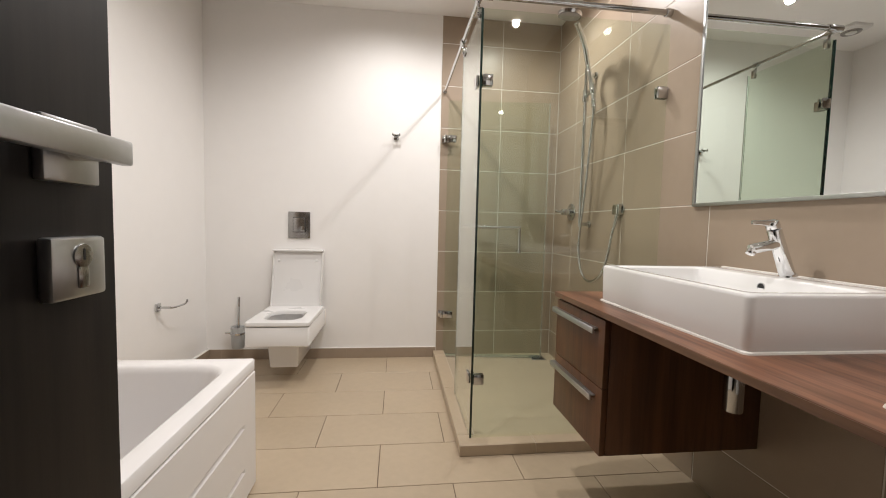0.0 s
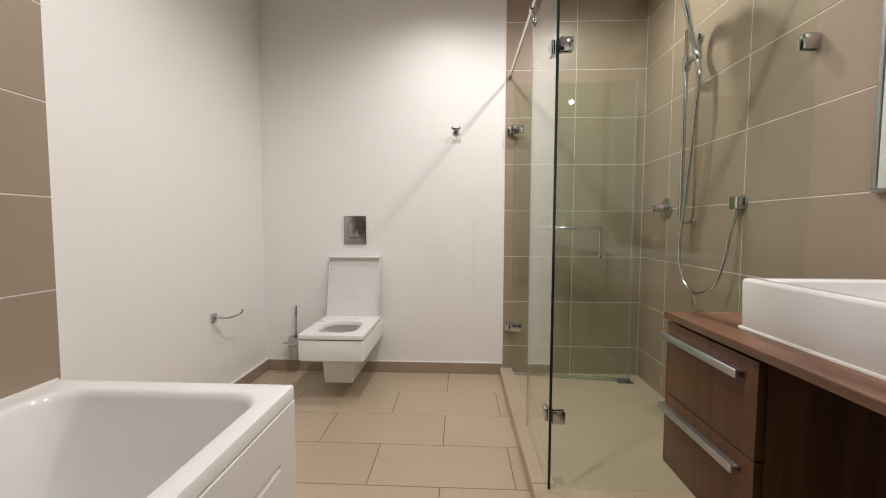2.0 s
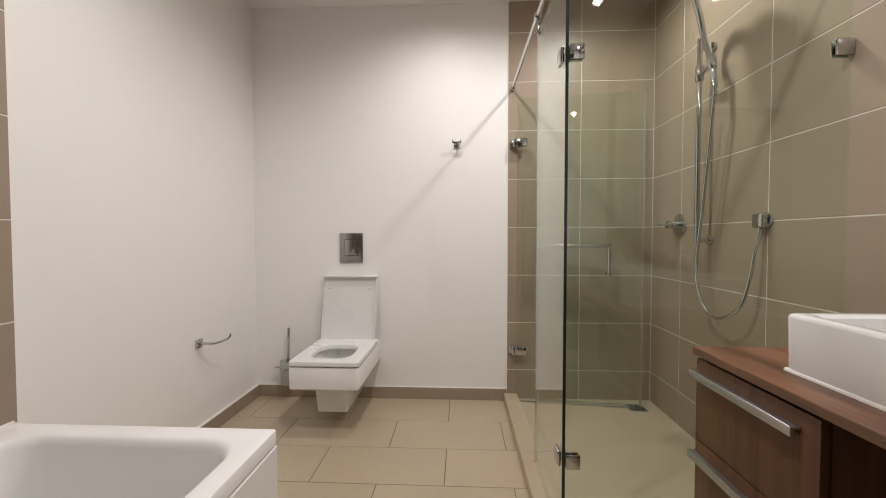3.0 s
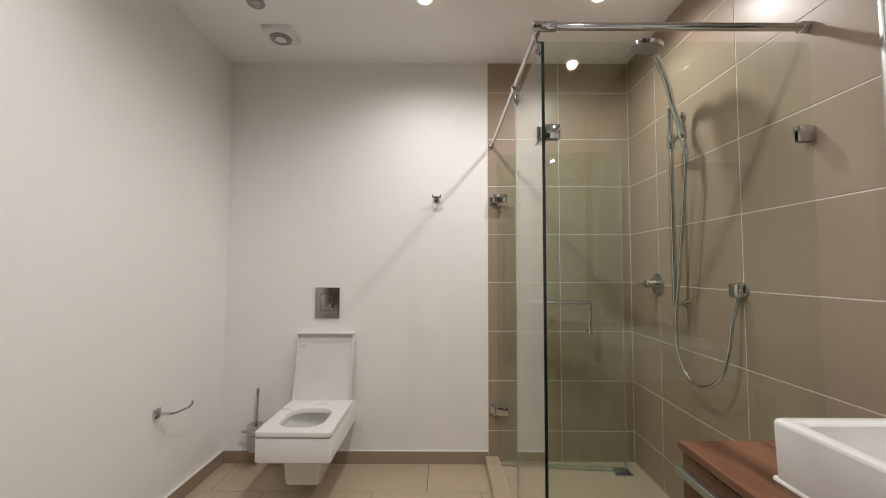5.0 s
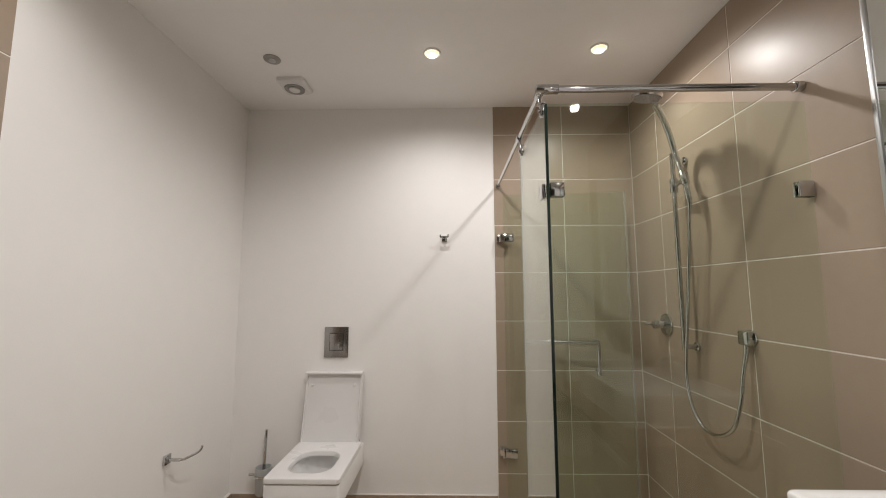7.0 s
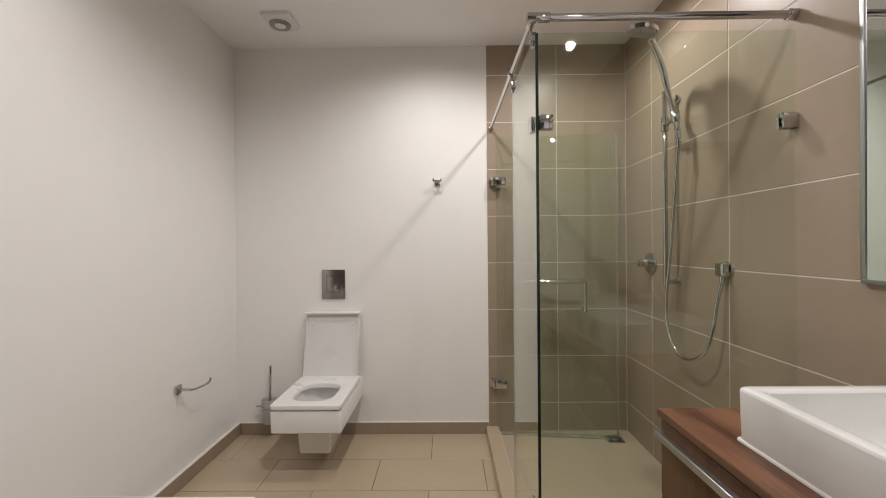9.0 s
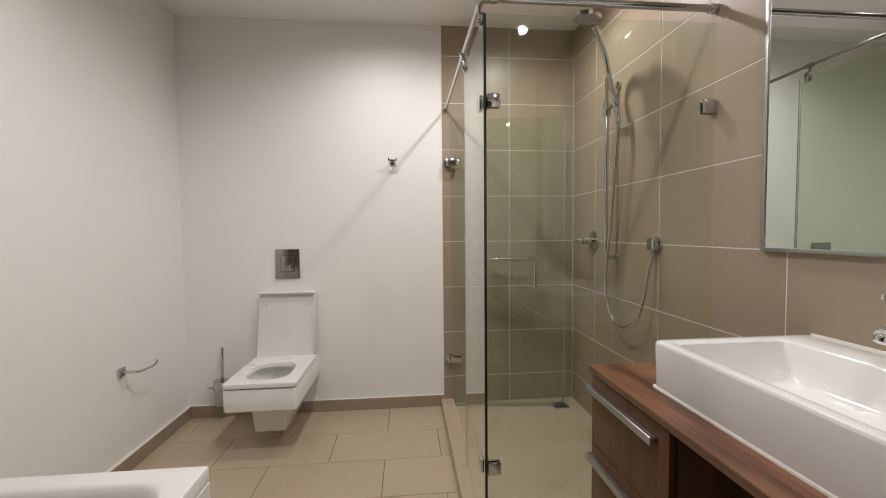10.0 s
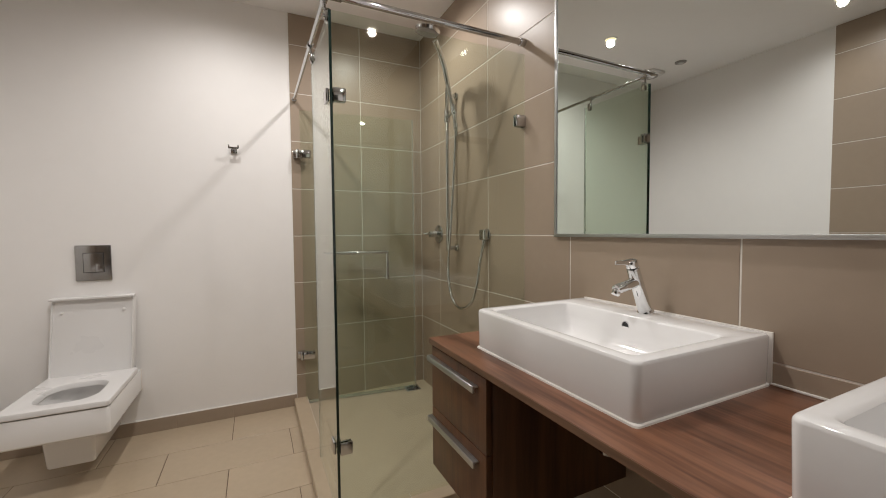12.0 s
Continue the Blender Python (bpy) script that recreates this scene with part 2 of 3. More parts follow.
# pale joints behind the tiles
TILE_X, TILE_Z0, TILE_H = 0.262, 0.2, 0.3
grout_east = part("grout", box(XR - 0.0065, XR - 0.0001, YF + 0.001, YB - 0.008, 0.001, CEIL - 0.001), WALL_GROUT, wall_east, "pale grout")
wall_north = bpy.data.objects["wall_north"]
wall_west = bpy.data.objects["wall_west"]
part("grout", box(TILE_X + 0.001, XR - 0.0065, YB - 0.0065, YB - 0.0001, 0.001, CEIL - 0.001), WALL_GROUT, wall_north, "pale grout")
# unseen tiling, added on the south wall to darken reflections in the chrome
wall_south = bpy.data.objects["wall_south"]
part("grout", box(XL + 0.0085, -0.411, YF + 0.0001, YF + 0.0065, 0.49, CEIL - 0.001), WALL_GROUT, wall_south, "pale grout")
part("grout", box(XL + 0.0001, XL + 0.0065, YF + 0.001, 1.543, 0.445, CEIL - 0.001), WALL_GROUT, wall_west, "pale grout")

# ---- shower ----
KERB = 0.05
setting("floor_shower", box(0.325, XR - 0.008, 1.725, YB - 0.008, -0.002, 0.018), TRAY, "pale beige screeded shower floor", "shower floor")
kerb_bm = bmesh.new()
add_box(kerb_bm, 0.248, 0.325, 1.642, YB - 0.009, -0.002, KERB - 0.003)
add_box(kerb_bm, 0.325, XR - 0.009, 1.642, 1.725, -0.002, KERB - 0.003)
kerb = setting("kerb_shower", kerb_bm, WALL_GROUT, "low tiled kerb round the shower", "kerb")

enclosure = thing("shower_enclosure", (0.30, 1.70, KERB), "frameless clear glass shower enclosure with chrome fittings, door swung inwards", "shower enclosure")


def pane(name, x0, x1, y0, y1, z0, z1, parent, local=False):
    p = part(name, box(x0, x1, y0, y1, z0, z1, 0.0006, 1), GLASS, parent, "clear greenish glass", local, flat=True)
    p.visible_shadow = False
    return p


GX, GY, GT = 0.300, 1.700, 0.004
GLASS_TOP = 1.905
pane("front_panel", GX + GT + 0.001, XR - 0.010, GY - GT, GY + GT, KERB, GLASS_TOP, enclosure)
pane("side_panel", GX - GT, GX + GT, GY + 0.0, 2.15, KERB, GLASS_TOP, enclosure)
part("panel_edge", box(GX - GT - 0.0003, GX + GT + 0.0003, GY - GT - 0.0006, GY - 0.0003, KERB, GLASS_TOP), GLASS_EDGE, enclosure, "dark green polished glass edge")
part("panel_edge", box(GX + GT + 0.0003, GX + GT + 0.0012, GY - GT, GY + GT, KERB, GLASS_TOP), GLASS_EDGE, enclosure, "dark green polished glass edge")
part("edge_seal", box(GX - GT - 0.001, GX + GT + 0.001, 2.1505, 2.157, KERB, GLASS_TOP, 0.001), SEAL, enclosure, "clear plastic seal strip")
RAIL_Z = 1.957
part("rail", cyl((GX - 0.012, GY, RAIL_Z), (XR - 0.02, GY, RAIL_Z), 0.0125, n=20), CHROME, enclosure)
part("rail", cyl((GX - 0.012, GY, RAIL_Z), (GX - 0.012, YB - 0.02, RAIL_Z), 0.0095, n=20), CHROME, enclosure)
elbow = add_cyl(cyl((GX - 0.03, GY, RAIL_Z), (GX + 0.045, GY, RAIL_Z), 0.0165, n=20, bevel=0.002), (GX - 0.012, GY + 0.002, RAIL_Z), (GX - 0.012, GY + 0.05, RAIL_Z), 0.0135, n=20, bevel=0.002)
part("rail_elbow", elbow, CHROME, enclosure)
part("rail_flange", cyl((XR - 0.035, GY, RAIL_Z), (XR - 0.0085, GY, RAIL_Z), 0.0175, n=24, bevel=0.002), CHROME, enclosure)
part("rail_flange", cyl((GX - 0.012, YB - 0.03, RAIL_Z), (GX - 0.012, YB - 0.0085, RAIL_Z), 0.0145, n=24, bevel=0.002), CHROME, enclosure)
for cy in (GY + 0.035, 2.12):
    c = add_cyl(box(GX - 0.011, GX + 0.008, cy - 0.011, cy + 0.011, 1.878, 1.925, 0.004), (GX - 0.012, cy - 0.013, RAIL_Z), (GX - 0.012, cy + 0.013, RAIL_Z), 0.0145, n=20)
    add_cyl(c, (GX - 0.010, cy, 1.92), (GX - 0.012, cy, RAIL_Z), 0.006, n=12)
    add_cyl(c, (GX - 0.016, cy, 1.898), (GX - 0.010, cy, 1.898), 0.007, n=14)
    part("rail_clamp", c, CHROME, enclosure)
for z in (1.612, 0.318):
    c = part("corner_clamp", add_box(box(GX + 0.006, GX + 0.052, GY - 0.013, GY - 0.0045, z - 0.024, z + 0.024, 0.004), GX - 0.016, GX - 0.0045, GY + 0.008, GY + 0.060, z - 0.024, z + 0.024, 0.004), CHROME, enclosure)
    add = add_box(box(GX + 0.006, GX + 0.052, GY + 0.0045, GY + 0.013, z - 0.024, z + 0.024, 0.004), GX + 0.0045, GX + 0.014, GY + 0.008, GY + 0.060, z - 0.024, z + 0.024, 0.004)
    part("clamp_back", add, CHROME, c)
    c = part("wall_clamp", box(XR - 0.062, XR - 0.0085, GY - 0.013, GY - 0.0045, z - 0.029, z + 0.023, 0.005), CHROME, enclosure)
    part("clamp_back", box(XR - 0.062, XR - 0.0085, GY + 0.0045, GY + 0.013, z - 0.029, z + 0.023, 0.005), CHROME, c)

# the glass door, hinged on the north wall and swung in towards it
HX, HY = 0.300, 2.872
SWING = -6.0
glass_door = thing("shower_door", (HX, HY, 0.03), "frameless clear glass shower door swung open into the shower", "shower door", turn=SWING)
DW = 0.735
pane("door_pane", 0.012, DW, -GT, GT, 0.0, 1.855, glass_door, True)
part("bottom_seal", box(0.012, DW, -0.006, 0.006, -0.008, 0.010, 0.002), SEAL, glass_door, "clear plastic seal strip", True)
part("edge_seal", box(DW + 0.0005, DW + 0.009, -0.005, 0.005, 0.0, 1.855, 0.002), SEAL, glass_door, "clear plastic seal strip", True)
for z in (1.615 - 0.03, 0.335 - 0.03):
    h = part("hinge", add_box(box(0.004, 0.074, -0.012, -0.0045, z - 0.024, z + 0.024, 0.004), 0.004, 0.074, 0.0045, 0.012, z - 0.024, z + 0.024, 0.004), CHROME, glass_door, "", True)
    part("hinge_pin", cyl((-0.004, 0, z - 0.028), (-0.004, 0, z + 0.028), 0.0085, n=20, bevel=0.002), CHROME, h, "", True)
    part("wall_plate", box(-0.030, 0.022, 0.020, 0.040, z - 0.024, z + 0.024, 0.003), CHROME, h, "", True)
hz = 0.988 - 0.03
part("towel_bar", tube([(0.140, -0.052, hz), (0.35, -0.052, hz), (0.548, -0.052, hz)], 0.0115, n=14, spans=3), CHROME, glass_door, "", True)
for hx in (0.147, 0.541):
    part("bar_post", cyl((hx, -0.056, hz), (hx, -0.005, hz), 0.0085, n=16, bevel=0.001), CHROME, glass_door, "", True)
part("pull_handle", tube([(0.543, -0.052, hz), (0.543, -0.052, hz - 0.08), (0.543, -0.052, hz - 0.168)], 0.0095, n=14, spans=3), CHROME, glass_door, "", True)
part("handle_knob", cyl((0.543, -0.052, hz - 0.184), (0.543, -0.052, hz - 0.160), 0.0135, n=20, bevel=0.004), CHROME, glass_door, "", True)
part("handle_post", cyl((0.543, -0.056, hz - 0.168), (0.543, -0.005, hz - 0.168), 0.010, n=16, bevel=0.001), CHROME, glass_door, "", True)
for hx, z in ((0.147, hz), (0.541, hz), (0.543, hz - 0.168)):
    part("handle_button", cyl((hx, 0.005, z), (hx, 0.014, z), 0.011, n=18, bevel=0.002), CHROME, glass_door, "", True)

TF = XR - 0.008                      # face of the east wall's tiles
mixer = thing("shower_mixer", (TF, 2.612, 1.104), "round chrome shower mixer with a lever on taupe tiles", "shower mixer")
part("wall_plate", cyl((TF, 2.612, 1.104), (TF - 0.010, 2.612, 1.104), 0.060, n=40, bevel=0.004), CHROME, mixer)
part("body", cyl((TF - 0.008, 2.612, 1.104), (TF - 0.065, 2.612, 1.104), 0.023, 0.020, n=28, bevel=0.004), CHROME, mixer)
part("lever", add_cyl(cyl((TF - 0.055, 2.612, 1.106), (TF - 0.115, 2.62, 1.108), 0.0085, 0.0065, n=14, bevel=0.002), (TF - 0.048, 2.612, 1.104), (TF - 0.072, 2.612, 1.104), 0.022, n=28, bevel=0.004), CHROME, mixer)

bx, by = 1.085, 2.352
slide = thing("slide_bar", (TF, by, 1.0), "chrome shower slide bar with two wall brackets", "slide bar")
part("bar", cyl((bx, by, 1.005), (bx, by, 1.965), 0.0105, n=20, bevel=0.003), CHROME, slide)
for z in (1.925, 1.022):
    b = part("bracket", cyl((bx - 0.004, by, z), (TF, by, z), 0.0115, n=20, bevel=0.002), CHROME, slide)
    part("bracket_cap", cyl((TF - 0.012, by, z), (TF, by, z), 0.021, n=24, bevel=0.003), CHROME, b)
holder = part("slider", add_cyl(cyl((bx, by, 1.765), (bx, by, 1.835), 0.018, n=24, bevel=0.004), (bx + 0.004, by - 0.006, 1.80), (bx - 0.01, by - 0.115, 1.80), 0.011, n=18), CHROME, slide)
part("cradle", cyl((bx - 0.012, by - 0.118, 1.775), (bx - 0.016, by - 0.108, 1.83), 0.017, 0.020, n=24, bevel=0.003), CHROME, holder)

shower_head = thing("hand_shower", (bx - 0.012, by - 0.118, 1.72), "chrome hand shower with a wide round head", "hand shower")
neck = [(bx - 0.008, by - 0.125, 1.70), (bx - 0.014, by - 0.112, 1.80), (1.062, 2.285, 1.94), (1.035, 2.275, 2.03), (0.995, 2.25, 2.10), (0.945, 2.215, 2.150)]
part("handle", tube(neck, 0.0125, n=16, spans=8, taper=0.015), CHROME, shower_head)
hd = (Matrix.Translation((0.885, 2.172, 2.172)) @ pose(0, 0, 0, 8, 7, 0))
headbm = bmesh.new()
for r0, r1, z0, z1 in ((0.063, 0.066, -0.012, 0.004), (0.066, 0.026, 0.004, 0.026)):
    add_cyl(headbm, (0, 0, z0), (0, 0, z1), r0, r1, n=40)
bmesh.ops.transform(headbm, verts=headbm.verts, matrix=hd)
part("head", headbm, CHROME, shower_head)
nozzle = add_cyl(bmesh.new(), (0, 0, -0.0150), (0, 0, -0.0122), 0.056, 0.058, n=36)
for ringk, count in ((0.016, 6), (0.032, 12), (0.048, 18)):
    for k in range(count):
        a = 2 * math.pi * k / count
        add_cyl(nozzle, (ringk * math.cos(a), ringk * math.sin(a), -0.018), (ringk * math.cos(a), ringk * math.sin(a), -0.0148), 0.0025, n=6)
bmesh.ops.transform(nozzle, verts=nozzle.verts, matrix=hd)
part("spray_face", nozzle, GREY, shower_head, "grey spray face with nozzles")

outlet = thing("shower_outlet", (TF, 2.02, 1.10), "square chrome wall outlet for the shower hose", "shower outlet")
part("body", box(TF - 0.034, TF, 1.992, 2.048, 1.072, 1.130, 0.008, 3), CHROME, outlet)
part("rosette", cyl((TF - 0.008, 2.014, 1.101), (TF - 0.0003, 2.014, 1.101), 0.033, n=36, bevel=0.003), CHROME, outlet)
part("nipple", cyl((TF - 0.022, 2.016, 1.074), (TF - 0.024, 2.014, 1.045), 0.010, n=18, bevel=0.002), CHROME, outlet)
hose = thing("shower_hose", (1.10, 2.2, 0.70), "flexible chrome shower hose hanging in a loop", "shower hose")
hp = [(TF - 0.024, 2.014, 1.05), (1.10, 2.005, 0.97), (1.085, 2.01, 0.86), (1.075, 2.045, 0.755), (1.07, 2.125, 0.70), (1.07, 2.21, 0.695), (1.072, 2.285, 0.745), (1.075, 2.328, 0.84), (1.078, 2.335, 0.95), (1.082, 2.305, 1.18), (1.08, 2.265, 1.42), (bx - 0.007, by - 0.126, 1.69)]
part("hose", tube(hp, 0.0075, n=12, spans=12), CHROME, hose)
part("ferrule", cyl((TF - 0.024, 2.014, 1.055), (1.112, 2.008, 1.01), 0.0095, 0.0085, n=16), CHROME, hose)
part("ferrule", cyl((bx - 0.007, by - 0.1265, 1.715), (bx - 0.006, by - 0.1235, 1.655), 0.0105, 0.0085, n=16), CHROME, hose)

drain = thing("floor_drain", (1.02, 2.80, 0.018), "square steel floor drain in the shower", "drain")
part("grate", box(0.965, 1.065, 2.755, 2.850, 0.0175, 0.0215, 0.001), STEEL, drain)
# black strips on the solid grate, painted in for the shade of its slots
for k in range(6):
    part("slot", box(0.975, 1.055, 2.765 + k * 0.0135, 2.771 + k * 0.0135, 0.0214, 0.0221), RECESS_SHADE, drain)

# ---- bath ----
BX0, BX1, BY0, BY1, BZ = XL + 0.0085, -0.556, YF + 0.009, 1.530, 0.487
bath = thing("bathtub", ((BX0 + BX1) / 2, (BY0 + BY1) / 2, 0), "white acrylic bathtub with a grooved front panel", "bathtub")
loops = [ring(BX0 + 0.03, BX1 - 0.012, BY0 + 0.02, BY1 - 0.012, 0.446, 0.006), ring(BX0, BX1, BY0, BY1, 0.447, 0.008), ring(BX0, BX1, BY0, BY1, BZ - 0.005, 0.008),
         ring(BX0 + 0.002, BX1 - 0.002, BY0 + 0.002, BY1 - 0.002, BZ - 0.0012, 0.008), ring(BX0 + 0.006, BX1 - 0.006, BY0 + 0.006, BY1 - 0.006, BZ, 0.008)]
inner = (BX0 + 0.080, BX1 - 0.060, BY0 + 0.08, BY1 - 0.066)
for inset, z, r in ((-0.008, BZ, 0.105), (-0.002, BZ - 0.002, 0.10), (0.004, BZ - 0.008, 0.10), (0.010, BZ - 0.025, 0.10), (0.035, BZ - 0.20, 0.11), (0.060, BZ - 0.33, 0.12), (0.080, BZ - 0.375, 0.12), (0.115, BZ - 0.398, 0.10), (0.16, BZ - 0.405, 0.08)):
    loops.append(ring(inner[0] + inset, inner[1] - inset, inner[2] + inset * 2.2, inner[3] - inset * 1.3, z, r))
part("tub", loft(loops, False, True), ACRYLIC, bath)
px = BX1 + 0.001
prof = []
for zt in (0.290, 0.130):
    prof += [(zt, 0.0), (zt - 0.002, 1.0), (zt - 0.005, 1.0), (zt - 0.020, 0.0)]
loops = []
for yy, depth in ((BY0, 0.009), (1.405, 0.009), (1.424, 0.0), (BY1 - 0.003, 0.0)):
    loops.append([(px - 0.030, yy, 0.441), (px - 0.004, yy, 0.441), (px, yy, 0.437)] + [(px - depth * k, yy, z) for z, k in prof] + [(px, yy, 0.012), (px - 0.030, yy, 0.012)])
part("front_panel", loft(loops, True, True), ACRYLIC, bath, flat=True)
part("end_panel", box(BX0 + 0.01, px - 0.012, BY1 - 0.022, BY1 - 0.004, 0.012, 0.440, 0.002), ACRYLIC, bath)
part("sealant", add_box(box(BX0 - 0.0005, BX0 + 0.007, BY0, BY1, BZ - 0.002, BZ + 0.006, 0.002), BX0, BX0 + 0.001, BY0, BY0 + 0.01, BZ - 0.002, BZ), SILICONE, bath)
part("waste", cyl((-0.95, 0.64, BZ - 0.4055), (-0.95, 0.64, BZ - 0.400), 0.035, n=28, bevel=0.002), CHROME, bath)

# ---- toilet ----
TX0, TX1, TY, TB = -0.914, -0.549, 2.395, YB
wc = thing("toilet", ((TX0 + TX1) / 2, TB, 0.08), "white ceramic wall-hung toilet with its lid raised", "toilet")
cx = (TX0 + TX1) / 2
bowl = [ring(TX0 + 0.006, TX1 - 0.006, TY + 0.008, TB - 0.001, 0.250, 0.012), ring(TX0, TX1, TY, TB - 0.001, 0.258, 0.014), ring(TX0, TX1, TY - 0.002, TB - 0.001, 0.365, 0.014), ring(TX0 + 0.003, TX1 - 0.003, TY + 0.001, TB - 0.001, 0.370, 0.012),
        ring(TX0 + 0.055, TX1 - 0.055, TY + 0.055, TB - 0.13, 0.370, 0.09), ring(TX0 + 0.062, TX1 - 0.062, TY + 0.062, TB - 0.135, 0.363, 0.10), ring(TX0 + 0.07, TX1 - 0.07, TY + 0.09, TB - 0.15, 0.28, 0.10),
        ring(cx - 0.075, cx + 0.075, TY + 0.16, TB - 0.18, 0.165, 0.07), ring(cx - 0.05, cx + 0.05, TY + 0.2, TB - 0.21, 0.140, 0.05)]
part("bowl", loft(bowl, False, True), CERAMIC, wc)
foot = [ring(cx - 0.082, cx + 0.082, 2.535, TB - 0.001, 0.080, 0.012), ring(cx - 0.086, cx + 0.086, 2.530, TB - 0.001, 0.087, 0.014), ring(cx - 0.094, cx + 0.094, 2.512, TB - 0.001, 0.2505, 0.014)]
part("foot", loft(foot, True, True), CERAMIC, wc)
SZ0, SZ1 = 0.375, 0.401
sring = lambda inset, z, r: ring(TX0 - 0.002 + inset, TX1 + 0.002 - inset, TY - 0.006 + inset, TB - 0.062 - inset, z, r)
hole = lambda k, z: ring(cx - 0.112 - k, cx + 0.112 + k, TY + 0.062 - k, TB - 0.205 + k, z, 0.080 + k)
seat = [hole(0, SZ0), sring(0.004, SZ0, 0.02), sring(0, SZ0 + 0.004, 0.02), sring(0, SZ1 - 0.005, 0.02), sring(0.0025, SZ1 - 0.001, 0.02), sring(0.006, SZ1, 0.02), hole(0.008, SZ1), hole(0.003, SZ1 - 0.002), hole(0, SZ1 - 0.007), hole(0, SZ0)]
part("seat", loft(seat, False, False), PLASTIC, wc)
# raised lid: a shallow tray leaning back to the wall
lid = bmesh.new()
L0 = Vector((0, TB - 0.062, SZ0 + 0.004))
L1 = Vector((0, TB - 0.014, 0.792))
up = (L1 - L0).normalized()
out = Vector((0, -up.z, up.y))
LH, LW = (L1 - L0).length, (TX1 - TX0) / 2


def lid_ring(inset, depth, r):
    pts = ring(-LW + inset, LW - inset, inset, LH - inset, 0, r)
    return [Vector((cx + p[0] * (0.95 - 0.01 * p[1] / LH) + 0.004 - 0.012 * (1 - p[1] / LH), 0, 0)) + L0 + up * p[1] + out * depth for p in pts]


lid_loops = [lid_ring(-0.001, -0.012, 0.016), lid_ring(0.0, 0.0, 0.018), lid_ring(0.004, 0.026, 0.018), lid_ring(0.006, 0.0285, 0.017), lid_ring(0.009, 0.0285, 0.014), lid_ring(0.0095, 0.026, 0.014), lid_ring(0.013, 0.018, 0.013)]
part("lid", loft(lid_loops, True, True), PLASTIC, wc)
part("lid_lip", add_box(bmesh.new(), cx - LW * 0.945 + 0.004, cx + LW * 0.945 + 0.004, TB - 0.060, TB - 0.014, 0.784, 0.797, 0.004, 3), PLASTIC, wc)
for s in (-1, 1):
    c = Vector((cx + s * (LW - 0.055), 0, 0)) + L0 + up * (LH - 0.075)
    part("lid_buffer", cyl(c + out * 0.017, c + out * 0.027, 0.0085, 0.007, n=16, bevel=0.002), PLASTIC, wc)
    part("hinge", cyl((cx + s * (LW - 0.07), TB - 0.05, SZ1 - 0.004), (cx + s * (LW - 0.015), TB - 0.05, SZ1 - 0.004), 0.010, n=16, bevel=0.002), CHROME, wc)
part("sealant", box(TX0 - 0.003, TX1 + 0.003, TB - 0.004, TB - 0.0005, 0.25, 0.371, 0.001), SILICONE, wc)

plate = thing("flush_plate", (-0.731, YB, 0.97), "polished chrome dual flush plate on the white wall", "flush plate")
part("plate", box(-0.806, -0.656, YB - 0.011, YB - 0.0005, 0.876, 1.064, 0.003), SATIN, plate)
# a black sheet behind the buttons gives the gap its shade
part("gap", box(-0.7730, -0.6860, YB - 0.0118, YB - 0.0108, 0.919, 1.024), RECESS_SHADE, plate, "black sheet for the shade in the gap round the buttons")
part("button", box(-0.771, -0.688, YB - 0.0145, YB - 0.0112, 0.921, 1.022, 0.002), SATIN, plate)
part("button", box(-0.7205, -0.690, YB - 0.0140, YB - 0.0146, 0.923, 0.962, 0.001), SATIN, plate)

paper = thing("toilet_roll_holder", (XL, 2.36, 0.50), "chrome toilet roll holder with a bare bent arm", "toilet roll holder")
part("wall_plate", box(XL + 0.0005, XL + 0.012, 2.338, 2.382, 0.476, 0.520, 0.003), CHROME, paper)
part("stem", box(XL + 0.0115, XL + 0.072, 2.350, 2.370, 0.492, 0.502, 0.002), CHROME, paper)
part("arm", tube([(XL + 0.066, 2.356, 0.497), (XL + 0.080, 2.375, 0.495), (XL + 0.094, 2.41, 0.498), (XL + 0.104, 2.440, 0.502), (XL + 0.110, 2.452, 0.512), (XL + 0.112, 2.455, 0.526)], 0.0055, n=12, spans=5), CHROME, paper)

brush = thing("toilet_brush", (-1.125, YB - 0.06, 0.12), "toilet brush in a wall-mounted frosted cup with chrome handle", "toilet brush")
bcx, bcy = -1.128, YB - 0.065
cup = [ring(bcx - 0.036, bcx + 0.036, bcy - 0.036, bcy + 0.036, 0.105, 0.035), ring(bcx - 0.040, bcx + 0.040, bcy - 0.040, bcy + 0.040, 0.115, 0.039), ring(bcx - 0.046, bcx + 0.046, bcy - 0.046, bcy + 0.046, 0.255, 0.045),
       ring(bcx - 0.042, bcx + 0.042, bcy - 0.042, bcy + 0.042, 0.255, 0.041), ring(bcx - 0.036, bcx + 0.036, bcy - 0.036, bcy + 0.036, 0.118, 0.035)]
part("cup", loft(cup, True, True), FROST, brush, "frosted glass cup")
holder_bm = loft([ring(bcx - 0.049, bcx + 0.049, bcy - 0.049, bcy + 0.049, 0.205, 0.048), ring(bcx - 0.049, bcx + 0.049, bcy - 0.049, bcy + 0.049, 0.217, 0.048), ring(bcx - 0.0445, bcx + 0.0445, bcy - 0.0445, bcy + 0.0445, 0.217, 0.044), ring(bcx - 0.0445, bcx + 0.0445, bcy - 0.0445, bcy + 0.0445, 0.205, 0.044), ring(bcx - 0.049, bcx + 0.049, bcy - 0.049, bcy + 0.049, 0.205, 0.048)], False, False)
add_box(holder_bm, bcx - 0.085, bcx - 0.047, bcy - 0.006, bcy + 0.006, 0.205, 0.216, 0.002)
